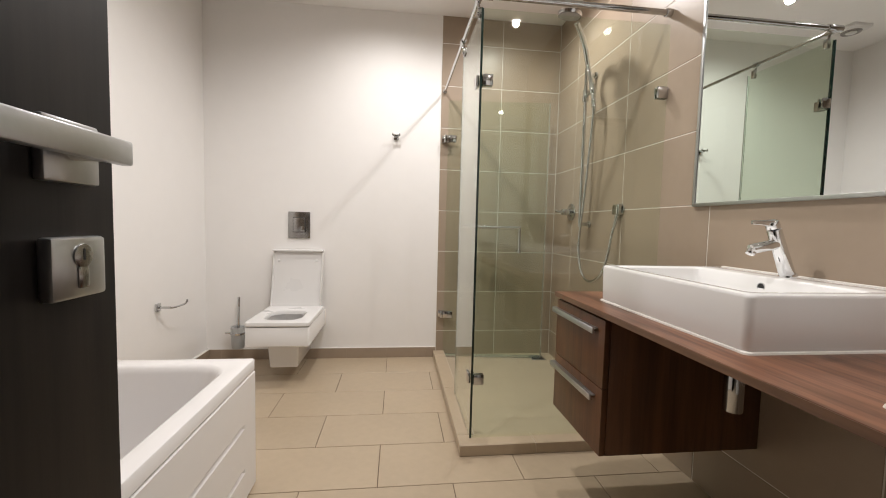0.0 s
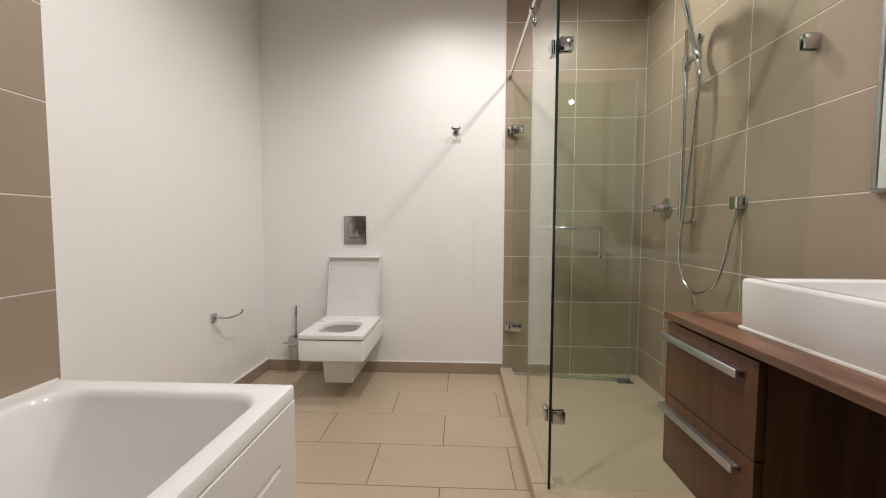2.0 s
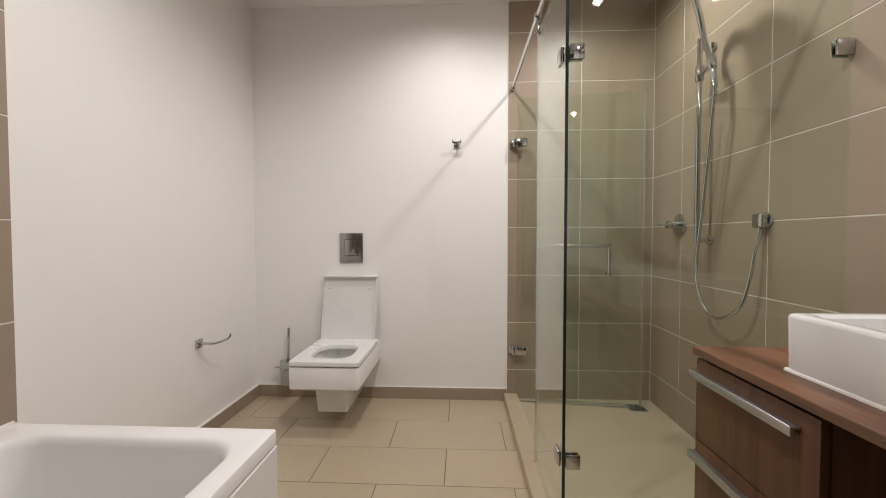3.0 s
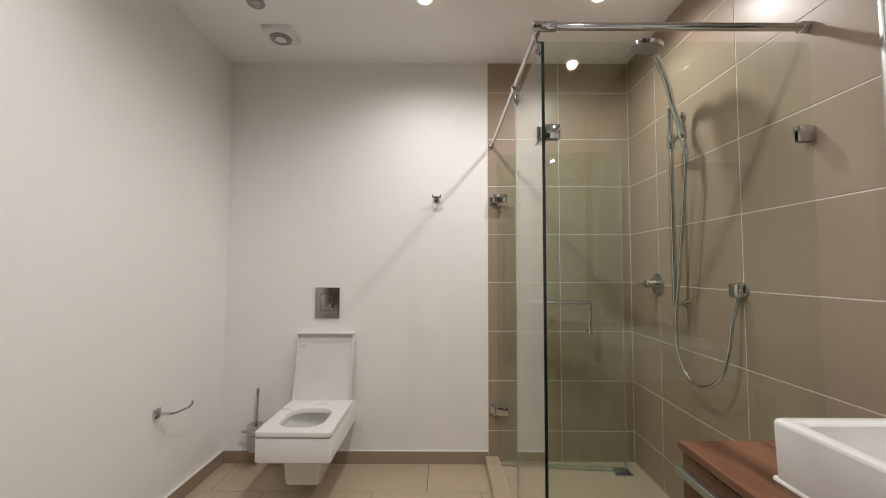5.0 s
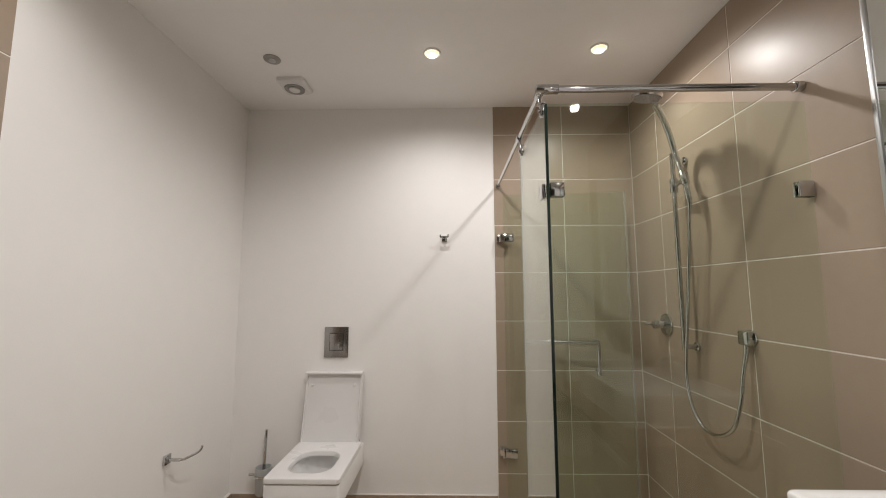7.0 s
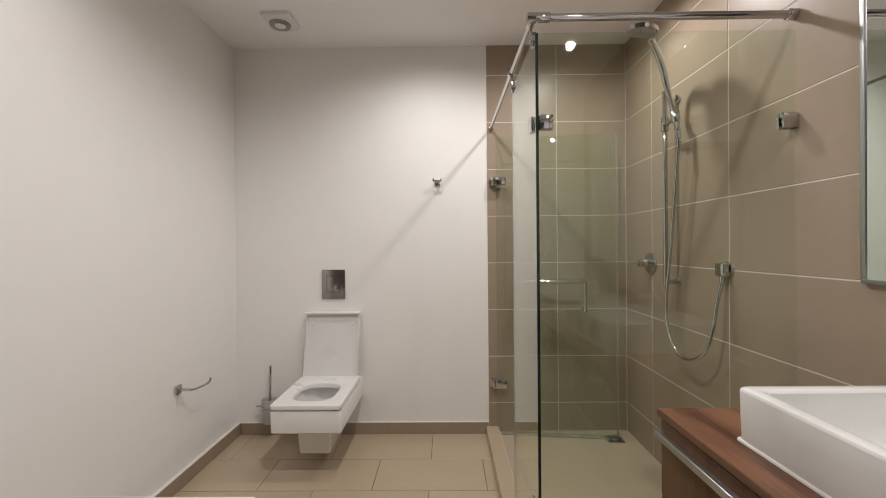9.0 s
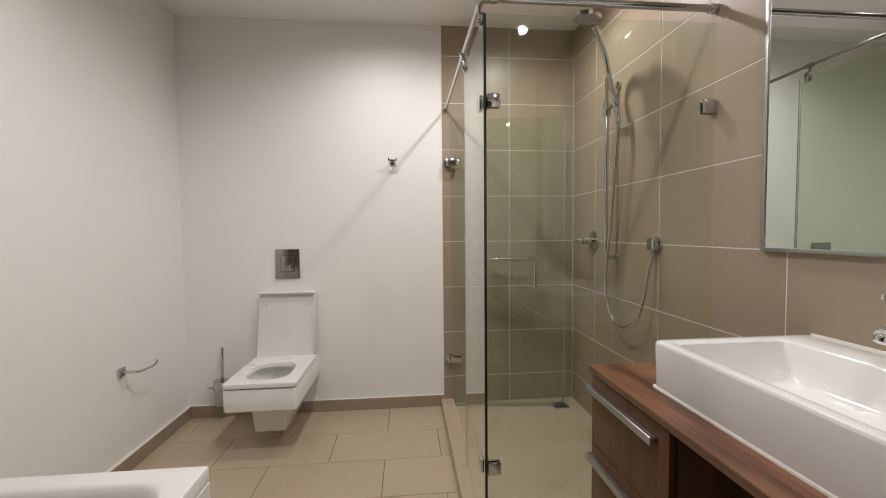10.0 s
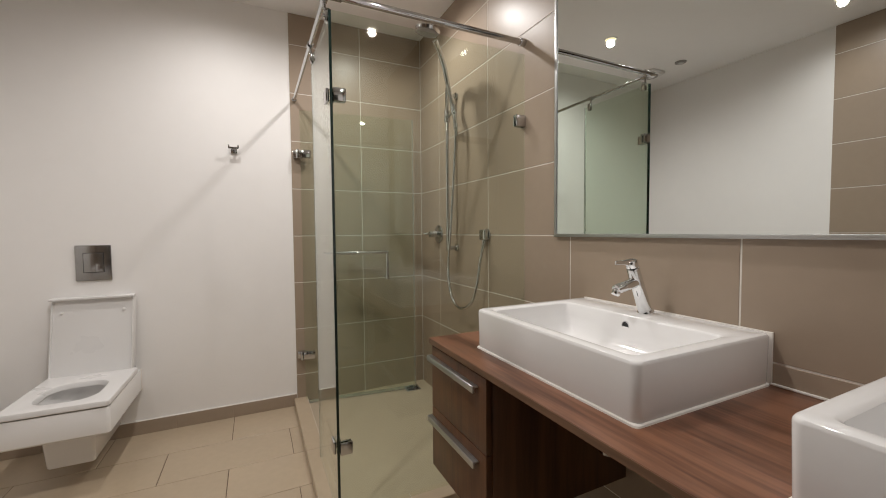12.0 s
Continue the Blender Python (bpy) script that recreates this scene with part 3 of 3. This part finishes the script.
add_box(holder_bm, bcx - 0.012, bcx + 0.012, bcy + 0.046, YB - 0.0005, 0.204, 0.217, 0.002)
part("ring_holder", holder_bm, CHROME, brush)
part("handle", cyl((bcx + 0.002, bcy, 0.20), (bcx + 0.004, bcy + 0.01, 0.462), 0.0088, n=16, bevel=0.003), CHROME, brush)
part("bristles", cyl((bcx, bcy, 0.125), (bcx, bcy, 0.20), 0.024, 0.030, n=18, bevel=0.006), GREY, brush, "grey bristles")

hook = thing("robe_hook", (-0.056, YB, 1.63), "small square chrome double robe hook", "robe hook")
part("wall_plate", box(-0.074, -0.040, YB - 0.010, YB - 0.0005, 1.598, 1.636, 0.003), CHROME, hook)
part("prongs", add_box(add_box(box(-0.064, -0.050, YB - 0.045, YB - 0.009, 1.612, 1.628, 0.002), -0.083, -0.031, YB - 0.052, YB - 0.042, 1.617, 1.629, 0.003), -0.085, -0.077, YB - 0.052, YB - 0.042, 1.620, 1.640, 0.002), CHROME, hook)
part("prong_tip", box(-0.037, -0.029, YB - 0.052, YB - 0.042, 1.620, 1.640, 0.002), CHROME, hook)

# ---- vanity ----
CZ, CFX, CY1 = 0.746, 0.588, 1.509
counter = thing("worktop", ((CFX + XR) / 2, 0.63, CZ - 0.022), "reddish walnut veneer worktop along the tiled wall", "worktop")
part("top", box(CFX, TF - 0.0005, YF + 0.002, CY1, CZ - 0.0195, CZ, 0.0015), WALNUT_TOP, counter)
part("edge_strip", box(CFX - 0.0012, CFX + 0.0005, YF + 0.002, CY1 - 0.001, CZ - 0.0187, CZ - 0.0015), WALNUT_EDGE, counter)
part("sealant", box(TF - 0.006, TF - 0.0002, YF + 0.002, CY1 - 0.001, CZ, CZ + 0.006, 0.002), SILICONE, counter, "white silicone bead")
part("wall_batten", box(TF - 0.045, TF - 0.001, YF + 0.002, 1.12, CZ - 0.075, CZ - 0.0200, 0.001), WALNUT_EDGE, counter)


def drawer_cabinet():
    x0, x1, y0, y1, z0, z1 = 0.598, TF - 0.001, 1.147, 1.507, 0.287, 0.716
    c = thing("drawer_cabinet", ((x0 + x1) / 2, (y0 + y1) / 2, z0), "walnut wall-hung cabinet with two drawers under the worktop", "cabinet")
    part("side_panel", box(x0 + 0.0205, x1, y0, y0 + 0.018, z0, z1 + 0.0130, 0.001), WALNUT, c)
    part("side_panel", box(x0 + 0.0205, x1, y1 - 0.018, y1, z0, z1 + 0.0130, 0.001), WALNUT, c)
    part("bottom_panel", box(x0 + 0.0205, x1, y0 + 0.018, y1 - 0.018, z0, z0 + 0.018, 0.001), WALNUT, c)
    part("top_panel", box(x0 + 0.022, x1, y0 + 0.018, y1 - 0.018, z1 - 0.006, z1 + 0.0130), WALNUT, c)
    part("back_panel", box(x1 - 0.01, x1, y0 + 0.018, y1 - 0.018, z0 + 0.018, z1 - 0.006), WALNUT, c)
    mid = 0.501
    for a, b in ((z0, mid - 0.0015), (mid + 0.0015, z1)):
        f = part("drawer_front", box(x0, x0 + 0.0185, y0, y1, a, b, 0.001), WALNUT, c)
        hz = b - 0.040
        pull = bmesh.new()
        add_box(pull, x0 - 0.020, x0 - 0.012, y0 + 0.040, y1 + 0.002, hz - 0.010, hz + 0.010, 0.002)
        add_box(pull, x0 - 0.013, x0 - 0.0003, y0 + 0.040, y1 + 0.002, hz + 0.004, hz + 0.009, 0.001)
        part("handle", pull, ALU, f, "brushed aluminium bar handle")
    return c


drawer_cabinet()


def washbasin(y0, y1):
    x0, x1, z0, z1 = 0.678, TF - 0.006, CZ + 0.0005, 0.872
    w = thing("washbasin", ((x0 + x1) / 2, (y0 + y1) / 2, CZ), "rectangular white ceramic countertop washbasin with a flat tap ledge", "washbasin", "washbasins")
    c = 0.018
    loops = [ring(x0 + 0.004, x1, y0 + 0.004, y1 - 0.004, z0, c), ring(x0 + 0.002, x1, y0 + 0.002, y1 - 0.002, z0 + 0.01, c), ring(x0, x1, y0, y1, z1 - 0.009, c), ring(x0 + 0.0008, x1 - 0.0008, y0 + 0.0008, y1 - 0.0008, z1 - 0.0055, c), ring(x0 + 0.003, x1 - 0.003, y0 + 0.003, y1 - 0.003, z1 - 0.002, c), ring(x0 + 0.008, x1 - 0.008, y0 + 0.008, y1 - 0.008, z1, c)]
    ix0, ix1, iy0, iy1 = x0 + 0.032, 1.018, y0 + 0.034, y1 - 0.034
    for a, z, r in ((-0.004, z1, 0.022), (0.0, z1 - 0.0015, 0.022), (0.004, z1 - 0.006, 0.022), (0.010, z1 - 0.040, 0.024), (0.018, z1 - 0.070, 0.03), (0.032, z1 - 0.088, 0.035), (0.055, z1 - 0.096, 0.04), (0.16, z1 - 0.106, 0.03)):
        loops.append(ring(ix0 + a, ix1 - a * 0.8, iy0 + a * 1.25, iy1 - a * 1.25, z, r))
    part("basin", loft(loops, False, True), CERAMIC, w)
    part("sealant", loft([ring(x0 - 0.002, x1, y0 - 0.002, y1 + 0.002, CZ, 0.012), ring(x0 - 0.001, x1, y0 - 0.001, y1 + 0.001, CZ + 0.004, 0.012), ring(x0 + 0.004, x1 - 0.004, y0 + 0.004, y1 - 0.004, CZ + 0.006, 0.012)], False, False), SILICONE, w)
    part("back_sealant", box(x1 - 0.0005, x1 + 0.0055, y0 - 0.001, y1 + 0.001, CZ + 0.006, z1 + 0.001, 0.001), SILICONE, w)
    my = (y0 + y1) / 2 + 0.006
    # no hole is cut: a black plug shows its inner shade
    part("overflow", cyl((1.022, my, z1 - 0.031), (1.0108, my, z1 - 0.031), 0.0105, n=20), RECESS_SHADE, w, "black plug for the shade in the overflow hole")
    part("overflow_ring", loft([[(1.0104, my + r * math.cos(2 * math.pi * k / 24), z1 - 0.031 + r * math.sin(2 * math.pi * k / 24)) for k in range(24)] for r in (0.0105, 0.0125)] + [[(1.0125, my + 0.0128 * math.cos(2 * math.pi * k / 24), z1 - 0.031 + 0.0128 * math.sin(2 * math.pi * k / 24)) for k in range(24)]], False, False), CHROME, w)
    part("waste", cyl((0.90, my, z1 - 0.1062), (0.90, my, z1 - 0.098), 0.030, 0.027, n=28, bevel=0.002), CHROME, w)

    tap = thing("basin_tap", (1.085, my - 0.006, z1), "chrome single-lever basin mixer leaning forward", "tap", "basin taps")
    ty = my - 0.006
    a, b = Vector((1.090, ty, z1)), Vector((1.032, ty, z1 + 0.137))
    part("base_ring", cyl((1.090, ty, z1 + 0.0002), (1.088, ty, z1 + 0.006), 0.0235, n=28, bevel=0.001), BRIGHT, tap)
    part("body", cyl(a, b, 0.0195, 0.0180, n=32, bevel=0.003), BRIGHT, tap)
    part("cap", cyl(b + (b - a) * 0.015, b + (b - a) * 0.16, 0.0180, 0.0170, n=32, bevel=0.004), BRIGHT, tap)
    spout = part("spout", cyl(a + (b - a) * 0.70, (0.962, ty, z1 + 0.078), 0.0160, 0.0140, n=28, bevel=0.003), BRIGHT, tap)
    part("aerator", cyl((0.968, ty, z1 + 0.076), (0.961, ty, z1 + 0.064), 0.0125, 0.0115, n=24, bevel=0.001), BRIGHT, spout)
    top = b + (b - a) * 0.15
    lever = loft([ring(-0.012, 0.012, -0.010, 0.010, 0, 0.004), ring(-0.007, 0.007, -0.0035, 0.0035, 0.035, 0.003), ring(-0.0055, 0.0055, -0.0026, 0.0026, 0.066, 0.0024)], True, True)
    bmesh.ops.transform(lever, verts=lever.verts, matrix=Matrix.Translation(top + Vector((0.004, 0, -0.004))) @ Vector((-1, 0, 0.02)).to_track_quat("Z", "X").to_matrix().to_4x4())
    part("lever", lever, BRIGHT, tap)

    trap = thing("bottle_trap", (0.96, my + 0.012, 0.5), "chrome waste pipe and bottle trap under the worktop", "waste trap", "bottle traps")
    part("tailpiece", cyl((0.96, my + 0.012, CZ - 0.0200), (0.96, my + 0.012, 0.60), 0.017, n=24), CHROME, trap)
    part("bottle", cyl((0.96, my + 0.012, 0.467), (0.96, my + 0.012, 0.61), 0.026, n=28, bevel=0.004), CHROME, trap)
    part("outlet_pipe", cyl((0.96, my + 0.012, 0.585), (TF - 0.0005, my + 0.012, 0.585), 0.015, n=24), CHROME, trap)
    part("rosette", cyl((TF - 0.012, my + 0.012, 0.585), (TF - 0.0005, my + 0.012, 0.585), 0.032, 0.036, n=28, bevel=0.002), CHROME, trap)


washbasin(0.744, 1.332)
washbasin(-0.070, 0.518)

mirror = thing("wall_mirror", (TF, 0.72, 1.10), "large frameless wall mirror with a grey metal edge strip", "mirror")
MY0, MY1, MZ0, MZ1 = -0.10, 1.487, 1.097, 2.15
part("glass", box(TF - 0.010, TF - 0.0005, MY0 + 0.003, MY1 - 0.003, MZ0 + 0.003, MZ1 - 0.003), MIRROR, mirror, "silvered mirror glass")
part("edge_strip", box(TF - 0.016, TF - 0.0003, MY0, MY1, MZ0 - 0.002, MZ0 + 0.010, 0.001), ALU, mirror, "grey metal edge strip")
part("edge_strip", box(TF - 0.014, TF - 0.0003, MY1 - 0.009, MY1 + 0.003, MZ0 + 0.0105, MZ1, 0.001), ALU, mirror, "grey metal edge strip")

# ---- door ----
DX0, DX1, DY0, DY1 = -0.342, -0.302, YF + 0.012, 0.433
leaf = thing("door", ((DX0 + DX1) / 2, DY0, 0.008), "dark wenge wooden door standing open with satin steel lever", "door")
part("leaf", box(DX0, DX1, DY0, DY1, 0.008, 2.02, 0.0015), DOOR_FACE, leaf)
LY, LZ = 0.377, 1.052


def ironmongery(s, fx):
    """Rose, lever and key plate on one face; s: the way the face looks along x."""
    def slab(d0, d1, y0, y1, z0, z1, bevel):
        xa, xb = sorted((fx + s * d0, fx + s * d1))
        return box(xa, xb, y0, y1, z0, z1, bevel)
    rose = part("rose", slab(0.0003, 0.009, LY - 0.027, LY + 0.027, LZ - 0.027, LZ + 0.022, 0.002), STEEL, leaf, "square satin steel rose")
    part("neck", cyl((fx + s * 0.008, LY, LZ), (fx + s * 0.036, LY, LZ), 0.0090, n=20), STEEL, rose)
    part("lever", slab(0.033, 0.043, LY - 0.122, LY + 0.016, LZ - 0.010, LZ + 0.010, 0.002), STEEL, leaf, "flat satin steel lever")
    esc = part("escutcheon", slab(0.0003, 0.012, LY - 0.027, LY + 0.027, 0.9340, 0.9830, 0.003), STEEL, leaf, "square satin steel key plate")
    lock = cyl((fx + s * 0.0115, LY + 0.001, 0.9680), (fx + s * 0.0135, LY + 0.001, 0.9680), 0.0095, n=32, bevel=0.0006)
    cylinder = part("lock_cylinder", lock, SATIN, esc)
    part("cylinder_body", slab(0.0115, 0.0133, LY - 0.0045, LY + 0.0065, 0.9420, 0.9595, 0.0012), SATIN, esc)
    # raised black sliver, its colour standing for the shaded key slit
    part("keyway", slab(0.0134, 0.0139, LY + 0.0002, LY + 0.0018, 0.9645, 0.9735, 0.0), RECESS_SHADE, cylinder)


ironmongery(1, DX1)
ironmongery(-1, DX0)
part("lock_plate", box(DX0 + 0.008, DX1 - 0.008, DY1 - 0.0005, DY1 + 0.0015, 0.90, 1.12), STEEL, leaf)

# ---- ceiling fittings ----
for lx, ly, share in DOWNLIGHTS:
    d = thing("downlight", (lx, ly, CEIL), "round white recessed ceiling downlight switched on", "downlight", "downlights")
    def circle(r, z, n=32):
        return [(lx + r * math.cos(2 * math.pi * k / n), ly + r * math.sin(2 * math.pi * k / n), z) for k in range(n)]
    part("bezel", loft([circle(0.046, CEIL - 0.0003), circle(0.045, CEIL - 0.004), circle(0.041, CEIL - 0.006), circle(0.036, CEIL - 0.005), circle(0.033, CEIL - 0.0003)], False, False), PLASTIC, d)
    # this rim glows to show the reflector's lit crescent
    rim = part("lamp_rim", loft([circle(0.034, CEIL - 0.001), circle(0.033, CEIL - 0.005), circle(0.026, CEIL - 0.013)], True, True), GLOW_RIM, d, "warm yellow glowing rim in place of the lit reflector")
    bulb = part("bulb", loft([circle(0.0258, CEIL - 0.0132), circle(0.024, CEIL - 0.0150), circle(0.014, CEIL - 0.0158)], True, True), GLOW, d, "glowing warm white lamp")
    rim.visible_shadow = bulb.visible_shadow = False

vent = thing("extractor_vent", (-0.925, 2.605, CEIL), "square white ceiling extractor vent with a round disc valve", "ceiling vent")
part("housing", loft([ring(-1.005, -0.845, 2.525, 2.685, CEIL - 0.0005, 0.012), ring(-1.005, -0.845, 2.525, 2.685, CEIL - 0.018, 0.012), ring(-0.995, -0.855, 2.535, 2.675, CEIL - 0.030, 0.02)], True, True), PLASTIC, vent)
def vcircle(r, z, n=32):
    return [(-0.925 + r * math.cos(2 * math.pi * k / n), 2.605 + r * math.sin(2 * math.pi * k / n), z) for k in range(n)]
# closed grey ring; its colour stands for the shaded opening round the disc
part("throat", loft([vcircle(0.058, CEIL - 0.0302), vcircle(0.055, CEIL - 0.038), vcircle(0.050, CEIL - 0.034), vcircle(0.046, CEIL - 0.0304)], False, True), GREY, vent, "grey ring for the shade in the round opening")
part("disc", loft([vcircle(0.010, CEIL - 0.030), vcircle(0.030, CEIL - 0.034), vcircle(0.030, CEIL - 0.040), vcircle(0.024, CEIL - 0.043)], True, True), PLASTIC, vent)
sensor = thing("ceiling_sensor", (-0.945, 2.352, CEIL), "small round grey ceiling cover beside the vent", "ceiling sensor")
part("cover", cyl((-0.945, 2.352, CEIL - 0.0003), (-0.945, 2.352, CEIL - 0.010), 0.044, 0.040, n=32, bevel=0.003), GREY, sensor)
part("lens", cyl((-0.945, 2.352, CEIL - 0.0102), (-0.945, 2.352, CEIL - 0.014), 0.022, 0.018, n=24, bevel=0.002), FROST, sensor)

# ---- tiles ----
tile_meshes = {}


def tile_mesh(w, h, t=0.008, c=0.0012):
    """A tile lying in x and y, its face at z = 0, centred."""
    key = (round(w, 4), round(h, 4), round(t, 4))
    if key not in tile_meshes:
        verts = []
        for inset, z in ((0, -t), (0, -c), (c, 0)):
            a, b = w / 2 - inset, h / 2 - inset
            verts += [(-a, -b, z), (a, -b, z), (a, b, z), (-a, b, z)]
        faces = [(8, 9, 10, 11)] + [(r + i, r + (i + 1) % 4, r + 4 + (i + 1) % 4, r + 4 + i) for r in (0, 4) for i in range(4)]
        me = bpy.data.meshes.new("tile")
        me.from_pydata(verts, [], faces)
        tile_meshes[key] = me
    return tile_meshes[key]


def lay(parent, mat, w, h, m, name="tile", t=0.008):
    me = tile_mesh(w, h, t)
    if not me.materials:
        me.materials.append(mat)
    ob = new(name, me)
    ob.parent = parent
    ob.matrix_basis = m
    return ob


def spans(a, b, joints, gap):
    """Pieces between a and b, cut at the joints, as (centre, size)."""
    cuts = [a] + [j for j in sorted(joints) if a + 0.01 < j < b - 0.01] + [b]
    return [((p + q) / 2, q - p - gap) for p, q in zip(cuts, cuts[1:])]


rows_z = [TILE_Z0 - 0.3 + 0.3 * k for k in range(10)]
cols_y = [2.604 - 0.5955 * k for k in range(6)]
WG, FG = 0.0042, 0.0030
for cz, h in spans(0.0, CEIL, rows_z, WG):
    for cy, w in spans(YF, YB - 0.008, cols_y, WG):
        lay(wall_east, WALL_TILE, w, h, Matrix.Translation((XR - 0.008, cy, cz)) @ Matrix(((0, 0, -1, 0), (-1, 0, 0, 0), (0, 1, 0, 0), (0, 0, 0, 1))))
    # added, out of view: taupe here keeps white out of the chrome's reflections
    if cz > 0.45:
        for cx_, w in spans(XL + 0.009, -0.41, [-0.78], WG):
            lay(wall_south, WALL_TILE, w, h, Matrix.Translation((cx_, YF + 0.008, cz)) @ Matrix(((-1, 0, 0, 0), (0, 0, 1, 0), (0, 1, 0, 0), (0, 0, 0, 1))))
    for cx_, w in spans(TILE_X, XR - 0.008, [0.710], WG):
        lay(wall_north, WALL_TILE, w, h, Matrix.Translation((cx_, YB - 0.008, cz)) @ Matrix(((1, 0, 0, 0), (0, 0, -1, 0), (0, 1, 0, 0), (0, 0, 0, 1))))
for cz, h in spans(0.482, CEIL, [0.785 + 0.303 * k for k in range(6)], WG):
    for cy, w in spans(YF, 1.545, [0.95, 0.345], WG):
        lay(wall_west, WALL_TILE, w, h, Matrix.Translation((XL + 0.008, cy, cz)) @ Matrix(((0, 0, 1, 0), (1, 0, 0, 0), (0, 1, 0, 0), (0, 0, 0, 1))))

# skirting tiles, with a white sealed top
skirt = setting("baseboard", add_box(box(XL + 0.0005, TILE_X - 0.001, YB - 0.0075, YB - 0.0005, 0.0, 0.074), XL + 0.0005, XL + 0.0195, 1.535, YB - 0.008, 0.0, 0.074), WALL_TILE, "taupe tile skirting along the white walls", "baseboard")
for c, w in spans(XL + 0.021, 0.259, [-0.393 + 0.29 * k for k in range(-4, 4)], 0.002):
    lay(skirt, WALL_TILE, w, 0.073, Matrix.Translation((c, YB - 0.009, 0.0365)) @ Matrix(((1, 0, 0, 0), (0, 0, -1, 0), (0, 1, 0, 0), (0, 0, 0, 1))), t=0.006)
for c, w in spans(1.535, YB - 0.01, [2.63, 2.05], 0.002):
    lay(skirt, WALL_TILE, w, 0.073, Matrix.Translation((XL + 0.021, c, 0.0365)) @ Matrix(((0, 0, 1, 0), (1, 0, 0, 0), (0, 1, 0, 0), (0, 0, 0, 1))), t=0.006)
part("sealant", add_box(box(XL + 0.0005, TILE_X - 0.002, YB - 0.0092, YB - 0.0006, 0.0741, 0.0785, 0.001), XL + 0.0006, XL + 0.0212, 1.535, YB - 0.0095, 0.0741, 0.0785, 0.001), SILICONE, skirt, "white painted top edge")

# kerb tiles; the taupe faces take the lighter floor beige to look lit
for c, w in spans(0.244, XR - 0.009, [0.585, 0.90], 0.002):
    lay(kerb, FLOOR_TILE, w, KERB - 0.002, Matrix.Translation((c, 1.638, KERB / 2)) @ Matrix(((1, 0, 0, 0), (0, 0, -1, 0), (0, 1, 0, 0), (0, 0, 0, 1))), t=0.004)
    lay(kerb, FLOOR_TILE, w, 0.083, Matrix.Translation((c, 1.6835, KERB)), t=0.003)
for c, w in spans(1.638, YB - 0.022, [2.24, 2.82], 0.002):
    lay(kerb, FLOOR_TILE, w, KERB - 0.002, Matrix.Translation((0.244, c, KERB / 2)) @ Matrix(((0, 0, -1, 0), (-1, 0, 0, 0), (0, 1, 0, 0), (0, 0, 0, 1))), t=0.004)
for c, w in spans(1.727, YB - 0.01, [2.24, 2.82], 0.002):
    lay(kerb, FLOOR_TILE, w, 0.078, Matrix.Translation((0.284, c, KERB)) @ pose(0, 0, 0, 0, 0, 90), t=0.003)

# floor tiles
rows_y = [2.6205 - 0.2873 * k for k in range(17)]
for k, (cy, h) in enumerate(spans(YF - 1.6, YB, rows_y, FG)[::-1]):
    start = (-0.098 if k % 2 == 0 else -0.384) - 0.576 * 3
    for c, w in spans(XL, XR, [start + 0.576 * j for j in range(9)], FG):
        lay(floor, FLOOR_TILE, w, h, Matrix.Translation((c, cy, 0)), t=0.004)
